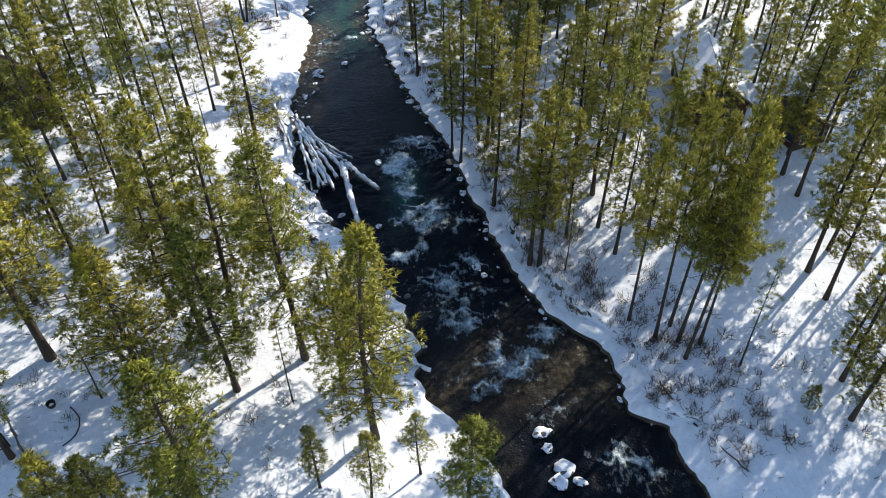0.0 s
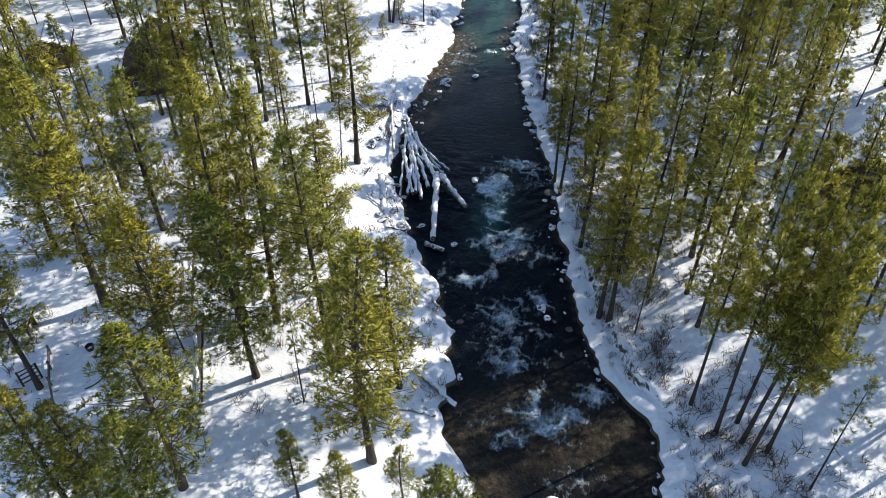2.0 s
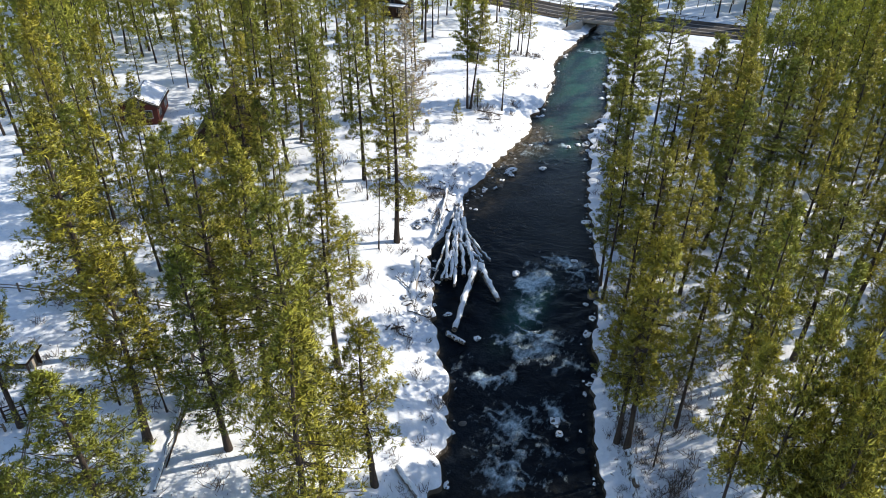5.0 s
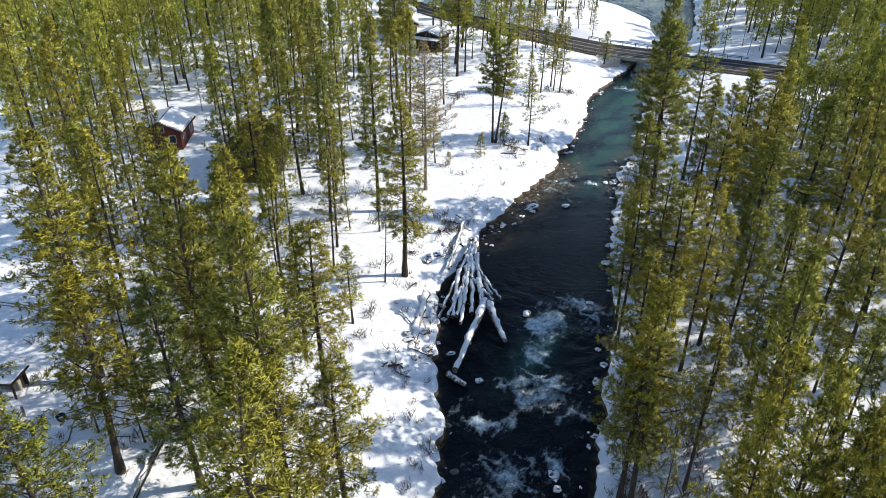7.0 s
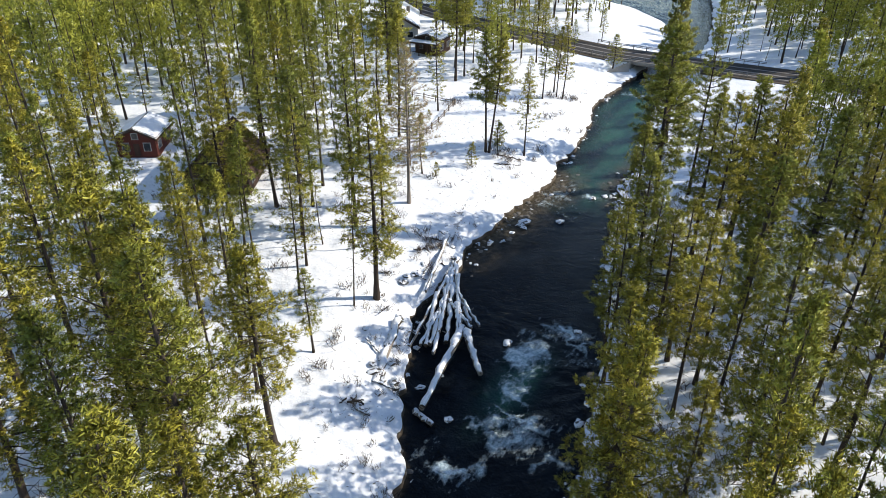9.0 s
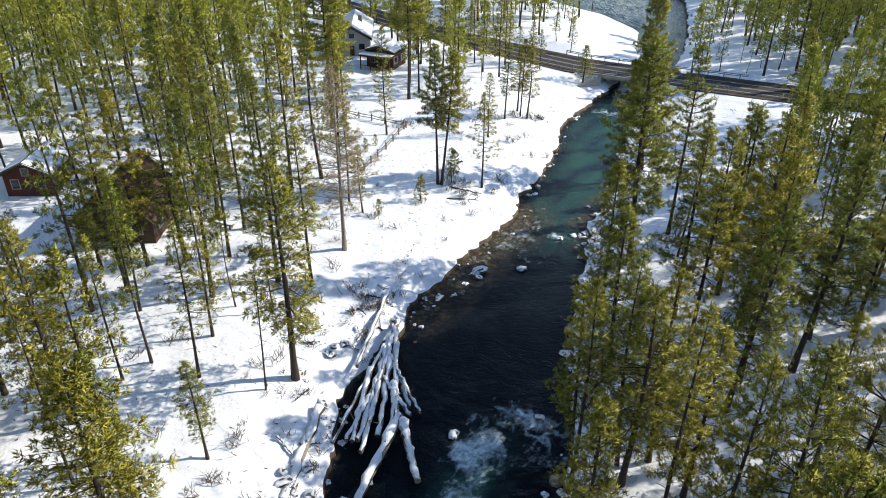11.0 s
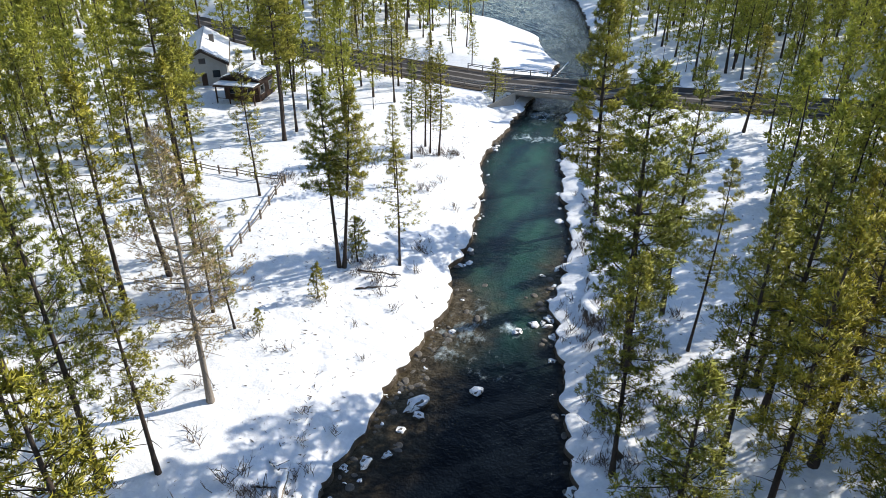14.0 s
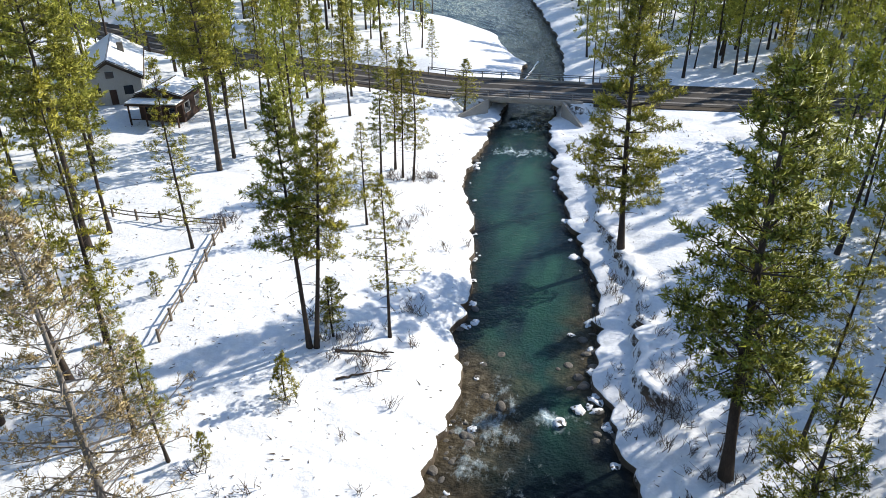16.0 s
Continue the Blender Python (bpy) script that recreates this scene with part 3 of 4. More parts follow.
SLIM_A = [(-38.8, 62.3, 17.7), (-10.5, 30.8, 9.0), (-6.1, 29.6, 10.0), (-22.9, 65.1, 10.0), (-36.9, 103.4, 9.3), (-40.1, 104.6, 11.6), (-58.2, 125.8, 18.0), (-56.6, 145.3, 20.0), (-37.0, 147.8, 13.3), (-35.8, 147.9, 13.9), (-38.3, 144.4, 12.9), (-38.5, 149.6, 11.7), (-46.1, 190.3, 7.7), (-51.7, 194.8, 6.6), (-16.2, 152.9, 7.9), (2.5, 79.3, 20.0), (5.1, 82.6, 20.0), (1.4, 81.9, 18.0), (14.6, 63.3, 17.1), (10.0, 77.2, 20.6), (-44.3, 56.7, 16.4), (-42.9, 86.4, 20.0), (-45.9, 91.7, 19.0), (-32.4, 88.4, 18.0)]
SPARSE_A = [(-2.1, 32.7, 9.0), (-33.9, 75.7, 19.4), (-28.7, 119.7, 13.6), (-32.6, 118.0, 5.2), (-49.4, 125.6, 17.0), (-36.7, 135.8, 10.4), (-30.5, 71.0, 15.8)]
DEAD_A = [(-33.5, 95.5, 21.7)]
SAPLING_A = [(-32.9, 110.7, 3.6), (-35.1, 104.2, 2.2), (-47.8, 118.0, 2.2), (-48.2, 121.0, 1.8), (34.1, 39.2, 3.2), (-33.4, 119.8, 3.8)]
ROADSIDE = [(-46, 174.2, 8), (-48.5, 175, 9), (-51, 174.4, 7.5), (-54, 175.6, 10), (-57, 175, 9), (-60, 176.3, 11), (-63.5, 175.5, 10), (-52.5, 171, 14), (-58, 168, 17), (-49.5, 163, 15), (-62, 162, 19), (-64.5, 169, 18)]
WIDE = {(-38.2, 44.2): 1.6, (-48.4, 49.4): 1.45, (-23.7, 46.5): 1.2, (-20.8, 47.5): 1.2, (-17.2, 54.1): 1.35, (-13.7, 44.8): 1.2, (-19.5, 40.7): 1.2, **{(x, y): 0.72 for x, y, H in CLUSTER}, (10.1, 60.1): 1.0, (11.2, 59.7): 1.0, (-4.6, 112.5): 1.25, (-12.4, 139.5): 1.0, (-33.6, 116.0): 1.0, (-23.8, 76.3): 1.35, (-6.2, 36.0): 1.3, (-6.9, 44.7): 1.35, (-9.6, 41.0): 1.3, (-19.5, 28.6): 1.45, (-26.2, 37.8): 1.5}     # broad crowns
placed = []
for kind, table in (("pine", PINE_A + PINE_B + PINE_C + [(-37.2, 33.4, 19.0)]), ("open", OPEN_A + CLUSTER), ("broad", BROAD_A), ("thin", THIN_A), ("slim", SLIM_A + ROADSIDE), ("sparse", SPARSE_A), ("dead", DEAD_A), ("sapling", SAPLING_A)):
    for x, y, H in table:
        near = y < 160 or kind == "dead"
        place_tree(kind, x, y, H, 2 if near and kind != "thin" else 1, WIDE.get((x, y), trng.uniform(0.95, 1.25)))
        placed.append((x, y, 1.5 if kind in ("sapling", "thin") else 2.4))
place_tree("pine", -36.7, 175.0, 7.5, 1, 1.25)            # bushy young pine at the bridge
place_tree("open", -33.15, 116.2, 18.4, 2, 0.95, 5.0)      # second stem of the twin pine
placed.append((-33.2, 116.3, 2))

# buildings and yards kept clear: x, y, radius
CLEAR = [(37.5, 90, 9), (33.5, 80, 4.5), (-58, 85, 8), (-77, 84, 7), (-87, 163, 11), (-72.5, 154, 6)]


def open_ground(x, y):
    """True where no tree of the forest stands."""
    a, b = float(np.interp(y, LEFT_Y, LEFT_X)), float(np.interp(y, RIGHT_Y, RIGHT_X))
    if a - 3.5 < x < b + 1.8 or abs(y - float(road_mid(x))) < 9:
        return True
    if any(math.hypot(x - cx, y - cy) < r for cx, cy, r in CLEAR):
        return True
    if x < a:                                            # meadow and clearings on the low bank
        if y < 68 and x > a - 16 - 0.12 * max(0, 50 - y):
            return True
        if 68 <= y < 90 and x > a - 13:
            return True
        if 90 <= y < 178 and x > -44 - 0.05 * (min(y, 140) - 90):
            return True
        if 118 < y < 146 and x > -66:
            return True
        if y > 190 and x > -48 - 0.25 * (y - 190):
            return True
    else:
        if y < 58 and x > b + 9:
            return x < 38 or y < 30
        if y < 58:
            return True
        if 80 < y < 123 and x < b + 7:
            return True
        if y > 122 and y < 178 and x < 5:
            return True
        if y > 190 and x < b + 4:
            return True
    return False


frng = random.Random(11)
far_specs, count = [], 0


def overlooked(x, y):
    """True for the country that the flight looks over, with a margin for shadows."""
    if x > (max(0.66 * y + 8, 58) if y < 120 else 45 + 0.34 * (y - 120)) or y < 14 or math.hypot(x, y - 60) > 245:
        return False
    return x > -30 or y > 20 + (20 - x) * 0.44


STEP = 4.7
cells = [(gx, gy) for gx in range(-44, 25) for gy in range(3, 68)]
frng.shuffle(cells)
for gx, gy in cells:
    x, y = gx * STEP + frng.uniform(-2.0, 2.0), gy * STEP + frng.uniform(-2.0, 2.0)
    lowside = x < float(np.interp(y, LEFT_Y, LEFT_X))
    skip, pick, tall = frng.random(), frng.random(), frng.gauss(0, 1)
    if not overlooked(x, y) or (y < 40 and x < 30) or open_ground(x, y) or skip < (0.46 if lowside and y < 100 else 0.5 if lowside else 0.12 if x > 18 else 0.32):
        continue
    if any((x - px) ** 2 + (y - py) ** 2 < (pr + 1.2) ** 2 for px, py, pr in placed if abs(x - px) < 5):
        continue
    kind = "pine" if pick < (0.68 if lowside else 0.55) else "slim" if pick < 0.86 else "sparse" if pick < 0.93 else "thin"
    H = {"pine": 20 + 2.8 * tall, "slim": 17 + 2.5 * tall, "sparse": 14 + 2.5 * tall, "thin": 11 + 2 * tall}[kind]
    dist = max(0, y - 105) + max(0, -x - 60) * 0.9 + max(0, x - 25) * 0.8
    placed.append((x, y, 1.5))
    if dist < 24 and count < 290:
        place_tree(kind, x, y, H, 2 if math.hypot(x + 10, y - 92) < 36 and not lowside else 1, frng.uniform(0.8, 1.1) if lowside else frng.uniform(0.7, 0.95))
        count += 1
    else:
        far_specs.append((kind, x, y, H))

# the far woods: too many to count, one sheet of trunks and one of crowns
woods = tagged(new("far_woods"), "dense pine forest over snow in the distance", "forest", kind="stuff")
for k, mat, nm in ((0, BARK, "trunks"), (2, NEEDLES, "crowns")):
    VV, LL, SS, off, lo = [], [], [], 0, 0
    for i, (kind, x, y, H) in enumerate(far_specs):
        me = variant(kind, 0, i % 4)[k]
        co = np.empty(len(me.vertices) * 3)
        me.vertices.foreach_get("co", co)
        co = co.reshape(-1, 3)
        s, a = H / 20, i * 2.399
        c, n_ = math.cos(a) * s ** 0.6 * 0.88, math.sin(a) * s ** 0.6 * 0.88
        VV.append(np.stack([co[:, 0] * c - co[:, 1] * n_ + x, co[:, 0] * n_ + co[:, 1] * c + y, co[:, 2] * s + ground_at(x, y)], -1))
        vi = np.empty(len(me.loops), np.int32)
        me.loops.foreach_get("vertex_index", vi)
        st = np.empty(len(me.polygons), np.int32)
        me.polygons.foreach_get("loop_start", st)
        LL.append(vi + off)
        SS.append(st + lo)
        off += len(co)
        lo += len(vi)
    co, vi, st = np.concatenate(VV), np.concatenate(LL), np.concatenate(SS)
    me = bpy.data.meshes.new(nm)
    me.vertices.add(len(co))
    me.vertices.foreach_set("co", co.ravel())
    me.loops.add(len(vi))
    me.loops.foreach_set("vertex_index", vi.astype(np.int32))
    me.polygons.add(len(st))
    me.polygons.foreach_set("loop_start", st.astype(np.int32))
    me.update(calc_edges=True)
    me.materials.append(mat)
    if k == 2:
        me.shade_smooth()
    tagged(child(nm, me, woods), kind="stuff")


# ---- road and bridge ----
def strip(name, xs, offs, z, mat, label, parent=None, lift=None):
    """A ribbon along the road between two offsets from its middle line, with thickness."""
    ys = road_mid(xs)
    d = np.gradient(ys, xs)
    nx, ny = -d / np.sqrt(1 + d * d), 1 / np.sqrt(1 + d * d)
    v, f = [], []
    for i in range(len(xs)):
        zz = z[i] if hasattr(z, "__len__") else z
        for o, dz in ((offs[0], -0.25), (offs[0], 0), (offs[1], 0), (offs[1], -0.25)):
            v.append((xs[i] + nx[i] * o, ys[i] + ny[i] * o, zz + dz))
    for i in range(len(xs) - 1):
        for j in range(3):
            f.append((i * 4 + j, (i + 1) * 4 + j, (i + 1) * 4 + j + 1, i * 4 + j + 1))
        f.append((i * 4 + 3, (i + 1) * 4 + 3, (i + 1) * 4, i * 4))
    f += [(0, 1, 2, 3), tuple(len(v) - 4 + k for k in (3, 2, 1, 0))]
    me = mesh_of(name, v, f, mat)
    return child(name, me, parent, label) if parent else tagged(new(name, me), label, "road", kind="structure")


road_x = np.concatenate([np.linspace(-170, -70, 30), np.linspace(-68, 12, 60), np.linspace(16, 90, 20)])
strip("road", road_x, (-4.6, 4.4), ROAD_Z + 0.06, ASPHALT, "wet dark asphalt road cleared of snow")
SLUSH = plain("dirty_slush", (0.09, 0.078, 0.066), (0.26, 0.24, 0.22), 2.5, 0.8, 0.03)
MUD = plain("roadside_mud", (0.03, 0.024, 0.018), (0.10, 0.08, 0.06), 2.0, 0.9, 0.05, 0.15)
for k, (o0, o1) in enumerate(((-1.0, -0.3), (1.9, 2.5), (-3.6, -3.1))):
    strip("slush_strip", road_x, (o0, o1), ROAD_Z + 0.072, SLUSH, "greyish slush track along the road")
for o0, o1 in ((-6.0, -4.6), (4.4, 5.8)):
    for xs in (road_x[road_x < -39], road_x[road_x > -20]):
        strip("verge", xs, (o0, o1), ROAD_Z + 0.0, MUD, "dark muddy verge beside the road")

bridge = tagged(new("road_bridge"), "small concrete road bridge with steel guard rails over the river", "bridge")
bx = np.linspace(-39.5, -20.5, 12)
strip("deck", bx, (-5.2, 5.0), ROAD_Z - 0.02, CONCRETE, "concrete bridge deck", bridge)
for o in (-4.4, -1.5, 1.5, 4.2):
    strip("girder", bx, (o - 0.25, o + 0.25), ROAD_Z - 0.27, CONCRETE, "concrete girder", bridge)
    strip("girder", bx, (o - 0.2, o + 0.2), ROAD_Z - 0.5, CONCRETE, "concrete girder", bridge)
for o in (-5.2, 4.75):
    strip("kerb", bx, (o, o + 0.25), ROAD_Z + 0.25, CONCRETE, "pale concrete kerb", bridge)
rail_x = np.linspace(-46, -8, 26)
for o in (-5.0, 4.85):
    ys = road_mid(rail_x)
    for h_r in (0.85, 1.15):
        v, f = tube(np.stack([rail_x, ys + o, np.full_like(rail_x, ROAD_Z + h_r)], -1), np.full(len(rail_x), 0.07), 6)
        child("guard_rail", mesh_of("guard_rail", v, f, STEEL), bridge, "weathered steel rail")
    for x in rail_x[::2]:
        y = float(road_mid(x)) + o
        part("rail_post", box_bm(x - 0.08, y - 0.08, ROAD_Z - 0.3, x + 0.08, y + 0.08, ROAD_Z + 1.2, 0.015), STEEL, bridge)
for x0, x1 in ((-35.4, -33.6), (-23.0, -21.2)):
    ym = float(road_mid((x0 + x1) / 2))
    part("abutment", box_bm(x0, ym - 5.1, -0.5, x1, ym + 4.9, ROAD_Z - 0.28, 0.05), CONCRETE, bridge, "stained concrete abutment")


def wing(x0, y0, x1, y1, z0, z1, bottom):
    """A wing wall whose top slopes down away from the bridge."""
    bm = bmesh.new()
    d = Vector((x1 - x0, y1 - y0, 0)).normalized()
    n = Vector((-d.y, d.x, 0)) * 0.2
    q = [bm.verts.new(Vector(c) + s * n) for s in (-1, 1) for c in ((x0, y0, bottom), (x1, y1, bottom), (x1, y1, z1), (x0, y0, z0))]
    for f in ((0, 1, 2, 3), (7, 6, 5, 4), (3, 2, 6, 7), (1, 5, 6, 2), (0, 3, 7, 4), (0, 4, 5, 1)):
        bm.faces.new([q[i] for i in f])
    part("wing_wall", bm, CONCRETE, bridge, "sloping concrete wing wall")


wing(-33.6, 176.6, -38.4, 172.6, ROAD_Z + 0.1, 2.3, 0.0)
wing(-22.9, 178.2, -19.6, 174.0, ROAD_Z + 0.1, 2.6, 0.0)
wing(-33.6, 187.0, -38.4, 190.6, ROAD_Z + 0.1, 2.6, 0.0)
wing(-22.6, 188.4, -18.6, 192.2, ROAD_Z + 0.1, 2.9, 0.0)


# ---- buildings ----
def house(name, label, x, y, turn, w, l, wall_h, rise, wall_mat, roof_mat, snow=0.35, over=0.5, chimney=True, porch=False):
    """A gabled house: w across the gable (x), l along the ridge (y)."""
    z = ground_at(x, y)
    t = tagged(new(name), label, "house")
    t.matrix_world = pose(x, y, z, 0, 0, turn)
    bm = bmesh.new()
    a, b, e = w / 2, l / 2, -0.8
    prof = [(-a, e), (a, e), (a, wall_h), (0, wall_h + rise), (-a, wall_h)]
    lo = [bm.verts.new((px, -b, pz)) for px, pz in prof]
    hi = [bm.verts.new((px, b, pz)) for px, pz in prof]
    bm.faces.new(lo)
    bm.faces.new(hi[::-1])
    for i in range(5):
        j = (i + 1) % 5
        bm.faces.new((lo[j], lo[i], hi[i], hi[j]))
    part("wall", bm, wall_mat, t)
    slope = rise / a

    def slabs(nm, lift, thick, mat, grow, lab):
        for s in (-1, 1):
            bm = bmesh.new()
            ax, by = a + over + grow, b + over + grow
            top = [(0.0, wall_h + rise + lift + thick), (s * ax, wall_h + rise + lift + thick - slope * ax)]
            bot = [(0.0, wall_h + rise + lift), (s * ax, wall_h + rise + lift - slope * ax)]
            vs = [bm.verts.new((px, yy, pz)) for yy in (-by, by) for px, pz in (top[0], top[1], bot[1], bot[0])]
            for f in ((0, 1, 2, 3), (7, 6, 5, 4), (0, 4, 5, 1), (1, 5, 6, 2), (2, 6, 7, 3), (3, 7, 4, 0)):
                bm.faces.new([vs[i] for i in f])
            bmesh.ops.recalc_face_normals(bm, faces=bm.faces[:])
            if nm == "roof_snow":
                bmesh.ops.bevel(bm, geom=bm.edges[:], offset=min(0.12, thick * 0.4), segments=2, affect="EDGES")
            part(nm, bm, mat, t, lab)
    slabs("roof", 0.02, 0.16, roof_mat, 0, "")
    if snow:
        slabs("roof_snow", 0.19, snow, SNOW, -0.06, "thick snow on the roof")
    if chimney:
        part("chimney", box_bm(a * 0.3, -0.4, wall_h, a * 0.3 + 0.8, 0.4, wall_h + rise + 0.9, 0.04), STONE, t, "stone chimney")

    def window(px, py, pz, ww, hh, facing):
        m = pose(px, py, pz, 0, 0, facing)
        fr = part("window", box_bm(-ww / 2 - 0.1, -0.06, -hh / 2 - 0.1, ww / 2 + 0.1, 0.02, hh / 2 + 0.1, 0.01, m), GREY_WOOD, t, "framed window")
        part("pane", box_bm(-ww / 2, -0.075, -hh / 2, ww / 2, -0.055, hh / 2, 0, m), GLASS, fr, "dark glass pane")
    for sx in (-0.27, 0.27):
        window(sx * w, -b, wall_h * 0.55, w * 0.16, 1.2, 0)
        window(sx * w, b, wall_h * 0.55, w * 0.16, 1.2, 180)
    window(0, -b, wall_h + rise * 0.3, w * 0.14, 0.9, 0)
    for sy in (-0.28, 0.28):
        window(-a, sy * l, wall_h * 0.55, 1.3, 1.2, -90)
        window(a, sy * l, wall_h * 0.55, 1.3, 1.2, 90)
    part("door", box_bm(-0.45, -b - 0.05, 0, 0.45, -b + 0.02, 2.05, 0.01), BROWN_WOOD, t, "dark wooden door")
    if porch:
        for sx in (-a - 0.2, -a / 3, a / 3, a + 0.2):
            part("porch_post", box_bm(sx - 0.09, -b - 2.2, -0.3, sx + 0.09, -b - 2.0, wall_h * 0.85, 0.01), BROWN_WOOD, t)
        part("porch_roof", box_bm(-a - 0.5, -b - 2.5, wall_h * 0.85, a + 0.5, -b - 0.02, wall_h * 0.85 + 0.14, 0.02), BROWN_WOOD, t)
        part("porch_snow", box_bm(-a - 0.45, -b - 2.45, wall_h * 0.85 + 0.15, a + 0.45, -b - 0.05, wall_h * 0.85 + 0.45, 0.1), SNOW, t, "snow on the porch roof")
        part("porch_rail", box_bm(-a - 0.2, -b - 2.15, 0.85, a + 0.2, -b - 2.05, 0.95, 0.01), BROWN_WOOD, t)
    return t


house("house", "dark timber house with a snow-covered gable roof among pines", 37.8, 90.0, -8, 8.0, 14.0, 3.4, 2.6, BROWN_WOOD, BROWN_WOOD, 0.4)
house("shed", "small dark brown shed in the shade of pines", 47.0, 80.5, 20, 5.0, 6.0, 2.5, 1.5, BROWN_WOOD, BROWN_WOOD, 0.0, 0.4, False)
house("cabin", "dark brown cabin with a steep bare brown roof", -58.5, 85.5, 32, 9.0, 10.0, 2.6, 4.6, BROWN_WOOD, BROWN_WOOD, 0.0, 0.5)
house("cabin", "red-brown log cabin with a snow-covered roof", -77.5, 85.5, 35, 6.0, 7.0, 2.8, 1.4, RED_WOOD, BROWN_WOOD, 0.35, 0.5, False)
house("house", "pale grey house with a thick snow roof beside the road", -86.5, 164.0, 36, 7.5, 17.0, 3.4, 2.2, GREY_WOOD, BROWN_WOOD, 0.45)
house("cabin", "dark log cabin with a railed porch and snowy roof", -72.2, 156.5, 8, 6.0, 5.5, 3.2, 0.9, BROWN_WOOD, BROWN_WOOD, 0.35, 0.4, False, True)


# ---- fences ----
def fence(points, label, post_h=1.15, step=2.6):
    t = tagged(new("rail_fence"), label, "fence")
    pts = [Vector((x, y, 0)) for x, y in points]
    stakes = []
    for p, q in zip(pts, pts[1:]):
        n = max(1, round((q - p).length / step))
        stakes += [p.lerp(q, i / n) for i in range(n)]
    stakes.append(pts[-1])
    tops = []
    for s in stakes:
        z = ground_at(s.x, s.y)
        part("post", box_bm(s.x - 0.09, s.y - 0.09, z - 0.4, s.x + 0.09, s.y + 0.09, z + post_h, 0.02), RAIL_WOOD, t)
        tops.append((s.x, s.y, z))
    for (x0, y0, z0), (x1, y1, z1) in zip(tops, tops[1:]):
        for k in (0.45, 0.85):
            v, f = tube(np.array([(x0, y0, z0 + k), ((x0 + x1) / 2, (y0 + y1) / 2, (z0 + z1) / 2 + k - 0.03), (x1, y1, z1 + k)]), [0.055, 0.06, 0.055], 5)
            child("rail", mesh_of("rail", v, f, RAIL_WOOD), t)
    return t


fence([(-70, 128.0), (-66.3, 128.3), (-60, 128.6), (-52.3, 129.0), (-48.6, 129.8)], "weathered split-rail fence across a snowy meadow")
fence([(-48.4, 128.9), (-47, 124), (-46, 120.8), (-45.4, 117.9), (-44.1, 113.0)], "weathered split-rail fence running down the meadow")
fence([(-39.1, 37.1), (-36.5, 34.0), (-32.6, 30.3), (-27.4, 31.3), (-23.1, 33.0)], "dark wooden rail fence in snow under pines")
fence([(-57.5, 45.2), (-52.5, 47.0), (-46.7, 49.0), (-41.1, 51.0), (-37.3, 52.1), (-33.5, 53.2)], "weathered rail fence among pines")
fence([(-33.5, 53.2), (-31.2, 49.2), (-29.0, 45.6)], "weathered rail fence running towards a fallen trunk")


# ---- logs ----
def log(name, label, a, b, r, snow=True, taper=0.75, bark=PALE_BARK, stubs=0):
    """A fallen trunk from a to b (points in the world), with a crust of snow along its top."""
    t = tagged(new(name), label, "log")
    a, b = Vector(a), Vector(b)
    n = 15
    lrng = random.Random(int(abs(a.x * 91 + b.y * 37)))
    pts = [a.lerp(b, i / (n - 1)) + Vector((lrng.gauss(0, 0.04), lrng.gauss(0, 0.04), lrng.gauss(0, 0.03))) for i in range(n)]
    rad = [r * (1 - (1 - taper) * i / (n - 1)) for i in range(n)]
    v, f = tube(np.array([tuple(p) for p in pts]), rad, 8)
    f.append(tuple(range(8))[::-1])
    child("trunk", mesh_of("trunk", v, f, bark, False), t)
    for _ in range(stubs):
        p = pts[lrng.randrange(1, n - 1)]
        q = p + Vector((lrng.gauss(0, 0.5), lrng.gauss(0, 0.5), lrng.uniform(0.2, 0.8)))
        child("branch_stub", mesh_of("branch_stub", *tube(np.array([tuple(p), tuple(p.lerp(q, 0.6)), tuple(q)]), [r * 0.3, r * 0.2, 0.02], 5), bark), t)
    if snow:
        sp = [p + Vector((0, 0, rad[i] * 0.5 + lrng.uniform(-0.06, 0.1))) + Vector((lrng.gauss(0, 0.05), lrng.gauss(0, 0.05), 0)) for i, p in enumerate(pts)]
        v, f = tube(np.array([tuple(p) for p in sp]), [max(0.1, rr * lrng.uniform(0.7, 1.4)) * (0.45 if lrng.random() < 0.12 else 1) for rr in rad], 7)
        f.append(tuple(range(7))[::-1])
        child("snow_cap", mesh_of("snow_cap", v, f, SNOW, True), t, "snow lying along the top")
    return t


JAM = [(-13.5, 78.4, 1.0, -10.3, 66.3, 0.15, 0.42), (-12.9, 78.1, 0.9, -8.3, 73.6, 0.2, 0.40), (-20.5, 87.6, 1.6, -14.0, 78.7, 0.8, 0.30), (-20.9, 87.4, 1.7, -15.1, 74.5, 0.4, 0.28), (-18.9, 83.8, 1.5, -14.1, 73.6, 0.25, 0.26), (-18.9, 84.5, 1.3, -13.8, 75.7, 0.5, 0.30), (-18.4, 84.1, 1.4, -13.6, 80.2, 0.5, 0.24), (-17.7, 80.8, 1.2, -16.1, 74.0, 0.2, 0.24), (-19.3, 81.8, 1.3, -15.5, 74.1, 0.3, 0.26)]
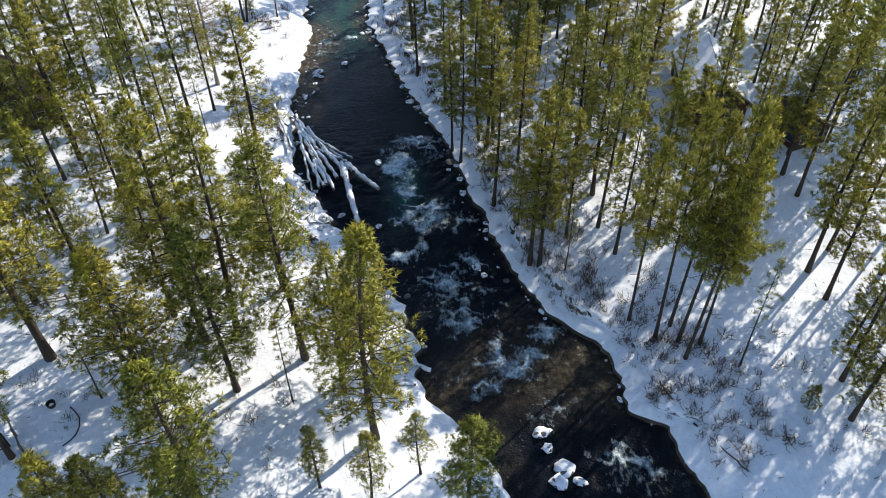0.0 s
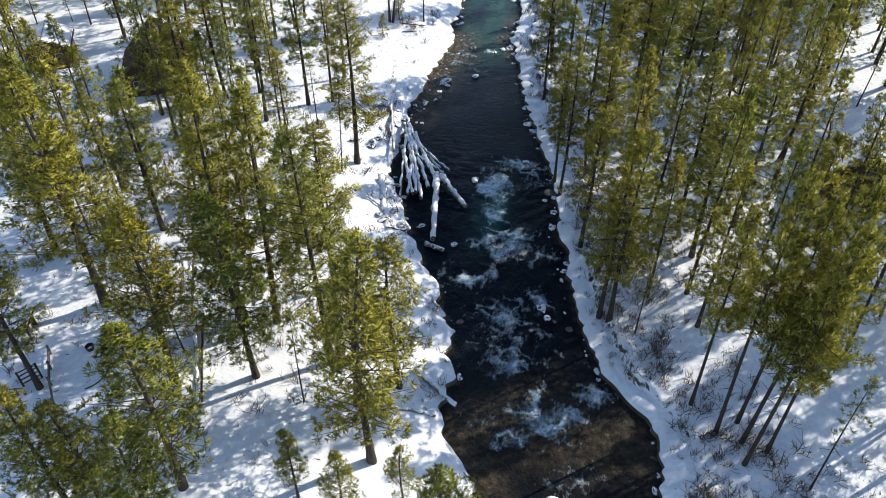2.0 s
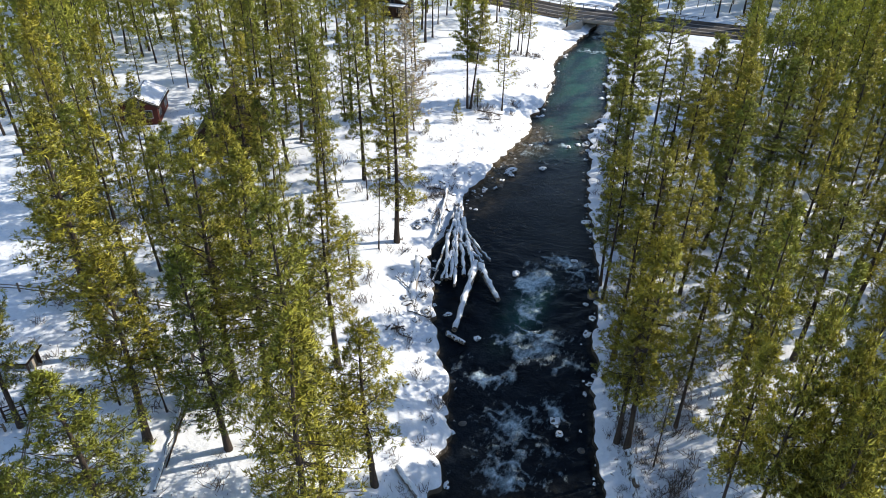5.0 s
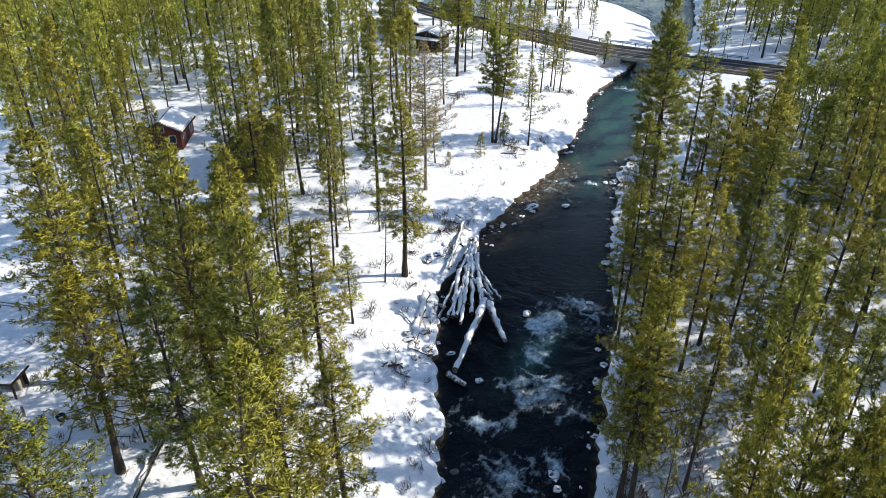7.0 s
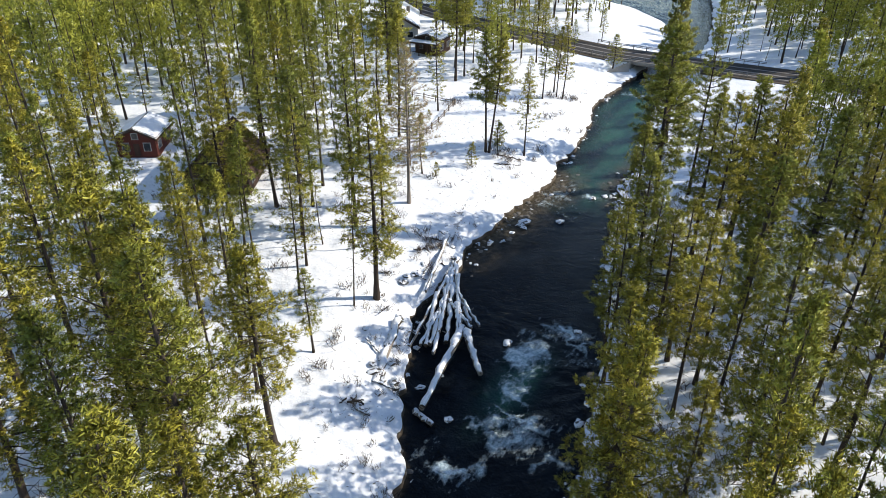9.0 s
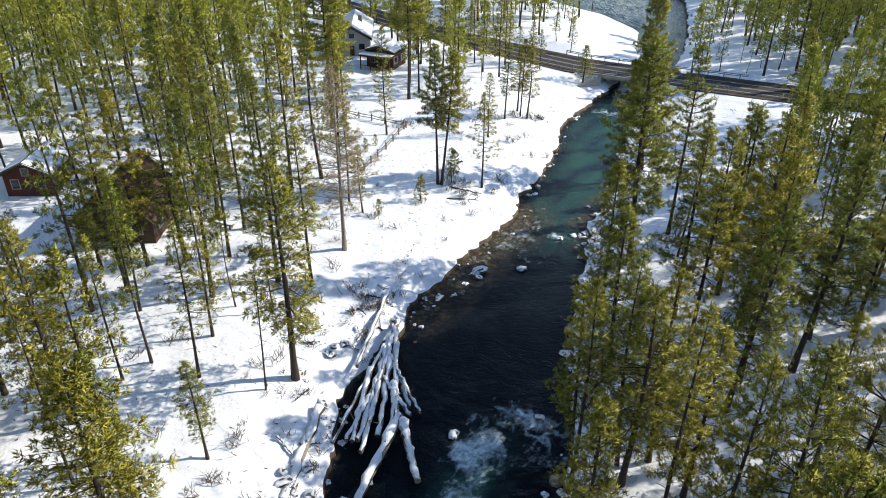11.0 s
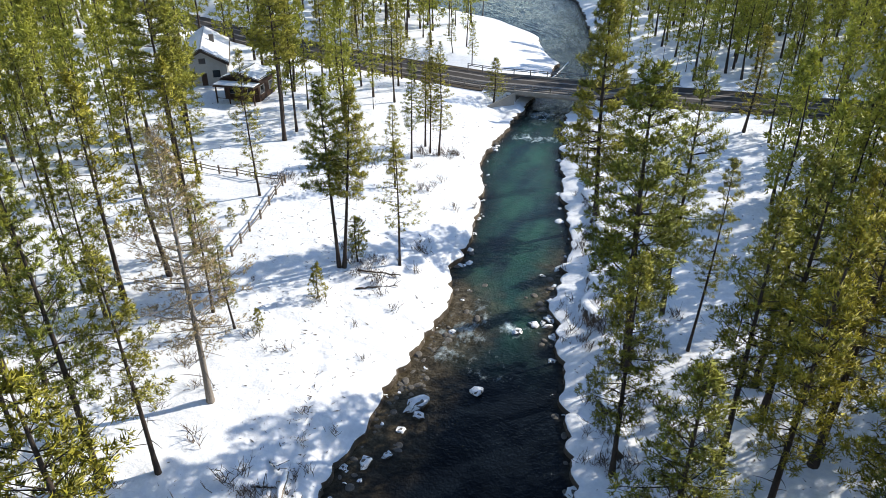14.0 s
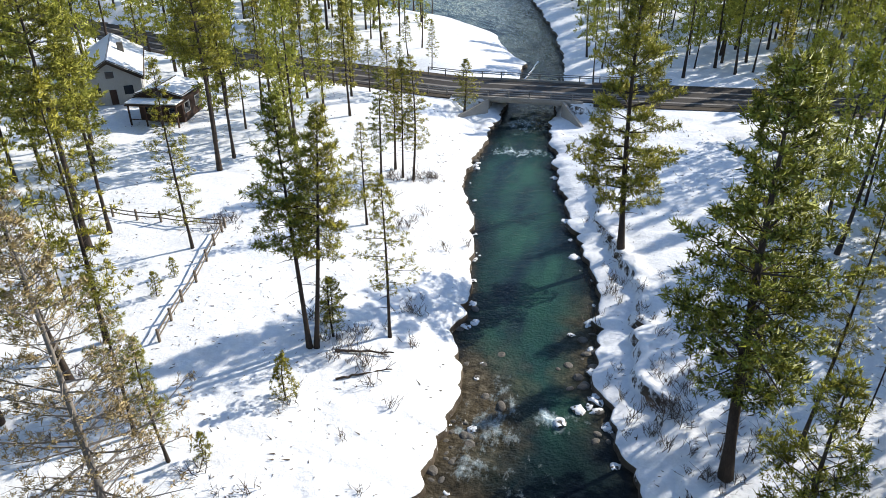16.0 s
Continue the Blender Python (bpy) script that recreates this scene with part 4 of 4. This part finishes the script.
JAM2 = [(-16.4, 81.5, 1.3, -12.9, 77.1, 0.6, 0.26), (-21.1, 88.7, 2.0, -18.4, 82.9, 1.3, 0.30), (-24.9, 92.4, 2.4, -20.5, 81.2, 1.5, 0.22), (-20.1, 75.2, 0.9, -15.0, 64.2, 0.05, 0.45), (-17.6, 81.5, 1.4, -12.9, 79.2, 0.6, 0.22), (-19.0, 86.0, 1.8, -13.0, 76.4, 0.9, 0.18), (-20.2, 85.2, 1.7, -16.8, 73.2, 0.3, 0.17), (-17.2, 83.0, 1.7, -12.2, 79.9, 0.7, 0.16)]
for x0, y0, z0, x1, y1, z1, r in JAM + JAM2:
    tagged(log("fallen_log", "grey driftwood log heaped with snow in a river jam", (x0, y0, z0), (x1, y1, z1), r, True, 0.7, PALE_BARK, 1), group="log jam")
log("fallen_log", "short snow-covered log lying across the jam's end", (-11.3, 66.4, -0.75), (-8.9, 66.0, -0.95), 0.28)


def on_ground(x, y, up):
    return (x, y, ground_at(x, y) + up)


log("fallen_log", "long dark fallen trunk lying in snow", on_ground(-28.7, 45.3, 0.15), on_ground(-21.6, 34.3, 0.15), 0.2, True, 0.6, BARK, 3)
log("fallen_log", "dark fallen trunk lying in snow", on_ground(-27.6, 45.0, 0.3), on_ground(-22.6, 36.5, 0.12), 0.12, False, 0.6, BARK, 2)
log("fallen_log", "grey driftwood log at the water's edge", on_ground(-6.2, 47.2, 0.25), (-1.4, 45.0, -1.3), 0.26)
log("fallen_log", "grey driftwood log half in snow on the bank", on_ground(-7.0, 42.0, 0.2), on_ground(-2.8, 43.2, 0.2), 0.2)
log("fallen_log", "dark branch lying in snow", on_ground(23.5, 38.5, 0.1), on_ground(26.8, 33.0, 0.1), 0.1, False, 0.5, BARK, 1)
log("fallen_log", "dark branch lying on the snowy slope", on_ground(21.5, 41.5, 0.1), on_ground(23.0, 39.0, 0.1), 0.09, False, 0.5, BARK, 1)
log("fallen_log", "fallen branch in the snowy hollow", on_ground(-31.6, 116.2, 0.15), on_ground(-27.8, 117.8, 0.2), 0.11, False, 0.5, BARK, 2)
log("fallen_log", "fallen branch on the snowy meadow", on_ground(-30.5, 113.6, 0.12), on_ground(-27.3, 116.3, 0.15), 0.09, False, 0.5, BARK, 2)
log("fallen_log", "fallen pole lying on the far bank", (-30.6, 204, 3.2), (-31.4, 192.5, 2.4), 0.16, True, 0.7)


# ---- rocks ----
def rock_meshes(seed):
    rng = np.random.default_rng(seed)
    bm = bmesh.new()
    bmesh.ops.create_icosphere(bm, subdivisions=2, radius=1.0)
    co = np.array([v.co[:] for v in bm.verts])
    faces = [tuple(v.index for v in f.verts) for f in bm.faces]
    bm.free()
    ball = co.copy()
    k = rng.normal(0, 1, (7, 3))
    k /= np.linalg.norm(k, axis=1)[:, None]
    cut = rng.uniform(0.62, 0.95, 7)
    for d, c in zip(k, cut):
        over = np.maximum(co @ d - c, 0)
        co = co - over[:, None] * d * 0.9
    co *= rng.uniform(0.7, 1.3, 3) * np.array([1, 1, 0.55])
    stone = mesh_of("stone", co, faces, STONE)
    up = co * np.array([1.12, 1.12, 0.95]) + np.array([0, 0, 0.12]) + rng.normal(0, 0.13, co.shape)
    cz = up[:, 2]
    up[:, 2] = np.where(cz < 0.16, np.minimum(cz, co[:, 2] * 0.9 + 0.05), cz)
    keep = [f for f in faces if sum(ball[i, 2] for i in f) / 3 > 0.12]
    cap = mesh_of("snow_cap", up, keep, SNOW, True)
    return stone, cap


ROCKS = [rock_meshes(s) for s in range(5)]
rrng = random.Random(21)


def rock(x, y, size, snowy=True, sink=0.25, flat=1.0):
    z = max(ground_at(x, y), float(water_level(y)) - 0.05)
    t = tagged(new("river_rock"), "rounded boulder capped with snow in the stream" if snowy else "bare wet brown river stone in the shallows", "rock", "snow-capped rocks" if snowy else "bare stones")
    stone, cap = ROCKS[rrng.randrange(5)]
    t.matrix_world = pose(x, y, z + size * (0.35 - sink), 0, 0, rrng.uniform(0, 360)) @ Matrix.Diagonal((size, size * rrng.uniform(0.75, 1.2), size * flat, 1))
    child("stone", stone, t)
    if snowy:
        child("snow_cap", cap, t, "white cap of snow")
    return t


for x, y, s in [(-19.9, 103.8, 0.95), (-19.3, 102.6, 0.6), (9.2, 38.2, 0.8), (9.6, 36.6, 0.6), (11.0, 34.5, 0.85), (10.3, 33.1, 0.7), (12.2, 33.2, 0.55), (3.9, 60.5, 0.7), (4.8, 59.2, 0.5), (-15.0, 116.4, 0.55), (-13.9, 118.0, 0.42), (-12.8, 119.2, 0.5), (-13.2, 118.6, 0.35), (-15.9, 107.2, 0.5), (-8.8, 80.0, 0.5), (-3.2, 85.8, 0.5), (-8.0, 67.5, 0.45), (-12.8, 69.5, 0.5), (-12.0, 72.0, 0.4), (-21.0, 96.8, 0.6), (-19.8, 98.0, 0.45)]:
    rock(x, y, s)
for i in range(190):                                     # along both margins of the water
    y = rrng.uniform(34, 165) if i % 3 else rrng.uniform(50, 108)
    side = rrng.random() < 0.45
    e = float(left_bank(y)) if side else float(right_bank(y))
    x = e + (1 if side else -1) * abs(rrng.gauss(0.0, 0.55))
    rock(x, y, 0.14 + 0.5 * rrng.random() ** 2.5, rrng.random() < 0.6, 0.42, rrng.uniform(0.6, 1.0))
for _ in range(75):                                      # brown riffle on the low side above the rapids
    y = rrng.gauss(108, 8)
    rock(float(left_bank(y)) + abs(rrng.gauss(0.8, 1.6)), y, rrng.uniform(0.15, 0.5), rrng.random() < 0.12, 0.42, 0.8)
for _ in range(30):
    y = rrng.uniform(115, 128)
    rock(float(right_bank(y)) - abs(rrng.gauss(0.4, 0.8)), y, rrng.uniform(0.2, 0.5), rrng.random() < 0.2, 0.3)

for _ in range(26):                                      # lumpy low bank beside the log jam
    y = rrng.uniform(62, 92)
    rock(float(left_bank(y)) - rrng.uniform(0.4, 6), y, rrng.uniform(0.3, 0.7), True, 0.3)
for i in range(16):
    y, a = rrng.uniform(62, 93), rrng.uniform(0, 6.28)
    x, n = float(left_bank(y)) - rrng.uniform(1, 7), rrng.uniform(0.8, 2.2)
    log("fallen_log", "dark broken branch sticking out of the snowy bank", on_ground(x, y, 0.15), on_ground(x + n * math.cos(a), y + n * math.sin(a), 0.3), rrng.uniform(0.05, 0.12), i % 2 == 0, 0.6, BARK, 2)


# ---- brush ----
def shrub_mesh(seed, n, h, spread):
    rng = np.random.default_rng(seed)
    out = []
    for _ in range(n):
        a, r = rng.uniform(0, 6.28), rng.uniform(0.1, 1) * spread
        tip = np.array([math.cos(a) * r, math.sin(a) * r, h * rng.uniform(0.5, 1.1)])
        base = np.array([math.cos(a) * r * 0.5, math.sin(a) * r * 0.5, -0.15]) + np.append(rng.normal(0, 0.15, 2), 0)
        tip = tip + np.append(rng.normal(0, 0.35, 2), 0)
        mid = (base + tip) / 2 + rng.normal(0, 0.1, 3)
        out.append(tube(np.array([base, mid, tip]), [0.024, 0.018, 0.006], 3))
        for _ in range(2):
            t2 = mid + (tip - mid) * rng.uniform(0, 0.6) + np.append(rng.normal(0, 0.22, 2), rng.uniform(0.05, 0.35)) * h
            out.append(tube(np.array([mid, (mid + t2) / 2, t2]), [0.015, 0.012, 0.004], 3))
    return mesh_of("shrub", *joined(out), TWIG)


SHRUBS = [shrub_mesh(s, 10, 1.0, 0.75) for s in range(4)]
srng = random.Random(33)


def shrub(x, y, s):
    t = tagged(new("bare_shrub", SHRUBS[srng.randrange(4)]), "leafless brown shrub poking through the snow", "shrub", "bare shrubs")
    t.matrix_world = pose(x, y, ground_at(x, y), 0, 0, srng.uniform(0, 360)) @ Matrix.Diagonal((s, s, s * srng.uniform(0.7, 1.2), 1))


for _ in range(120):                                     # thick along the steep bank
    y = srng.uniform(38, 150)
    shrub(float(right_bank(y)) + abs(srng.gauss(1.8, 2.2)) + 0.8, y, srng.uniform(0.35, 1.0))
for _ in range(60):
    y = srng.uniform(42, 96)
    shrub(float(left_bank(y)) - abs(srng.gauss(1.5, 2.5)) - 0.3, y, srng.uniform(0.5, 1.2))
for cx, cy, r, n in [(-30, 117, 3.0, 26), (-34.3, 149.5, 1.6, 12), (-28.9, 124.4, 1.2, 5), (-49.5, 130.3, 1.6, 10), (-37.3, 148, 3, 10), (-24.5, 88.5, 2.5, 16), (28, 42, 6, 22), (-36, 140, 8, 12), (-30, 45, 8, 16), (-15, 133, 4, 14), (-9, 118, 3, 14)]:
    for _ in range(n):
        shrub(srng.gauss(cx, r * 0.6), srng.gauss(cy, r * 0.6), srng.uniform(0.5, 1.3))

# thickets on the cut bank and under the pines: too many to count, one mesh
pieces, trn = [], np.random.default_rng(61)
for k in range(640):
    if k < 420:
        ty = trn.uniform(34, 122) if k % 2 else trn.uniform(34, 76)
        tx = float(right_bank(ty)) + 2.4 + abs(trn.normal(0, 5.5))
    else:
        tx, ty = trn.uniform(-62, -14), trn.uniform(32, 112)
        if tx > float(left_bank(ty)) - 1.5:
            continue
    me = SHRUBS[k % 4]
    co = np.empty(len(me.vertices) * 3)
    me.vertices.foreach_get("co", co)
    sc, an = trn.uniform(0.6, 1.6), trn.uniform(0, 6.28)
    co = co.reshape(-1, 3) * sc
    co = np.stack([co[:, 0] * math.cos(an) - co[:, 1] * math.sin(an) + tx, co[:, 0] * math.sin(an) + co[:, 1] * math.cos(an) + ty, co[:, 2] * 0.8 + ground_at(tx, ty)], -1)
    pieces.append((co, [tuple(p.vertices) for p in me.polygons]))
tagged(new("brush", mesh_of("brush", *joined(pieces), TWIG)), "dark leafless brush on the snowy bank under pines", "brush", kind="stuff")

# twigs, cones and grass tips scattered over the snow
lrn = np.random.default_rng(5)
N = 17000
lx, ly = lrn.uniform(-75, 45, N), lrn.uniform(26, 172, N)
ok = (lx < np.interp(ly, LEFT_Y, LEFT_X) - 1.0) | (lx > np.interp(ly, RIGHT_Y, RIGHT_X) + 1.0)
ok &= wave_noise(lx, ly, 91, 7.0, 2) > lrn.uniform(-0.5, 0.5, N)
lx, ly = lx[ok], ly[ok]
ty = lrn.uniform(87, 104, 110)                           # grass tips showing along the trodden trail
tx = np.interp(ty, [84, 89.4, 93, 96.1, 99, 102.3, 106], [-23.5, -23.7, -24.7, -25.6, -26.9, -28.2, -30]) + lrn.normal(0, 0.16, 110)
lx, ly = np.concatenate([lx, tx]), np.concatenate([ly, ty])
lz = ground(lx, ly)
an, le = lrn.uniform(0, 6.28, len(lx)), lrn.uniform(0.08, 0.42, len(lx)) * lrn.uniform(0.4, 1, len(lx))
dx, dy, up = np.cos(an) * le, np.sin(an) * le, lrn.uniform(0.02, 0.35, len(lx)) * le * 2
tv = np.stack([np.stack([lx - dx * 0.5, ly - dy * 0.5, lz - 0.04], -1), np.stack([lx - dx * 0.4 + dy * 0.12, ly - dy * 0.4 - dx * 0.12, lz + 0.05], -1), np.stack([lx + dx, ly + dy, lz + up + 0.02], -1), np.stack([lx - dx * 0.2 - dy * 0.14, ly - dy * 0.2 + dx * 0.14, lz + 0.03], -1)], 1).reshape(-1, 3)
q = np.arange(len(lx))[:, None] * 4
tf = np.concatenate([q + [0, 1, 2], q + [0, 2, 3], q + [1, 3, 2], q + [0, 3, 1]])
tagged(new("twig_litter", mesh_of("twig_litter", tv, tf, TWIG)), "dark twigs and grass tips scattered over the snow", "litter", kind="stuff")


# ---- yard under the pines ----
shelter = tagged(new("woodshed"), "low brown wooden woodshed with snow on its roof", "shed")
shelter.matrix_world = pose(-44.0, 38.0, ground_at(-44.0, 38.0), 0, 0, 28)
for sx in (-1.8, 1.8):
    for sy in (-1.0, 1.0):
        part("post", box_bm(sx - 0.08, sy - 0.08, -0.4, sx + 0.08, sy + 0.08, 1.9, 0.01), BROWN_WOOD, shelter)
for k in range(7):
    part("board", box_bm(-1.8, 0.94, 0.05 + k * 0.25, 1.8, 1.0, 0.27 + k * 0.25, 0.008), BROWN_WOOD, shelter)
part("roof", box_bm(-2.2, -1.5, 1.9, 2.2, 1.5, 2.02, 0.01), BROWN_WOOD, shelter)
part("roof_snow", box_bm(-2.15, -1.45, 2.022, 2.15, 1.45, 2.25, 0.09), SNOW, shelter, "snow on the shed roof")
for k in range(9):
    part("firewood", box_bm(-1.6 + k * 0.36, 0.1, -0.1, -1.3 + k * 0.36, 0.85, 0.5 + 0.3 * (k % 3), 0.04), PALE_BARK, shelter, "stacked split firewood")

gate = tagged(new("wooden_gate"), "dark wooden yard gate standing in snow", "gate")
gate.matrix_world = pose(-38.3, 33.8, ground_at(-38.3, 33.8), 0, 0, 60)
for sx in (-0.8, 0.8):
    part("post", box_bm(sx - 0.09, -0.09, -0.4, sx + 0.09, 0.09, 1.9, 0.015), BROWN_WOOD, gate)
for sz in (0.3, 0.8, 1.3, 1.75):
    part("board", box_bm(-0.7, -0.03, sz, 0.7, 0.03, sz + 0.12, 0.008), BROWN_WOOD, gate)
fence([(-41.5, 31.0), (-39.7, 31.7), (-37.9, 32.4)], "short dark picket rail beside the gate", 0.9, 0.6)

RUBBER = plain("black_rubber", (0.012, 0.012, 0.013), (0.03, 0.03, 0.032), 6, 0.5)
hose_pts = [on_ground(x, y, 0.05) for x, y in ((-34.2, 38.6), (-33.6, 38.1), (-32.9, 37.4), (-32.5, 36.4), (-32.5, 35.6), (-32.8, 35.0), (-33.3, 34.5))]
tagged(new("garden_hose", mesh_of("garden_hose", *tube(np.array(hose_pts), [0.06] * 7, 6), RUBBER, True)), "black garden hose lying curved on the snow", "hose")
tub = tagged(new("bucket"), "black tub standing on the snow", "bucket")
tub.matrix_world = pose(*on_ground(-35.9, 38.7, 0))
bm = bmesh.new()
bmesh.ops.create_cone(bm, cap_ends=True, segments=16, radius1=0.32, radius2=0.42, depth=0.55, matrix=Matrix.Translation((0, 0, 0.2)))
bmesh.ops.inset_region(bm, faces=[f for f in bm.faces if f.normal.z > 0.9], thickness=0.04, depth=-0.3)
part("tub", bm, RUBBER, tub)
part("contents", box_bm(-0.2, -0.2, 0.1, 0.2, 0.2, 0.24, 0.06), SNOW, tub, "snow in the tub")
for x, y, turn in ((-48.4, 90.7, 10),):
    b = tagged(new("bench"), "plain wooden bench with snow on its seat", "bench")
    b.matrix_world = pose(*on_ground(x, y, 0), 0, 0, turn)
    part("seat", box_bm(-1.4, -0.35, 0.45, 1.4, 0.35, 0.52, 0.01), RAIL_WOOD, b)
    part("seat_snow", box_bm(-1.35, -0.3, 0.522, 1.35, 0.3, 0.68, 0.06), SNOW, b, "snow along the seat")
    for sx in (-1.1, 1.1):
        part("leg", box_bm(sx - 0.1, -0.28, -0.3, sx + 0.1, 0.28, 0.45, 0.01), RAIL_WOOD, b)
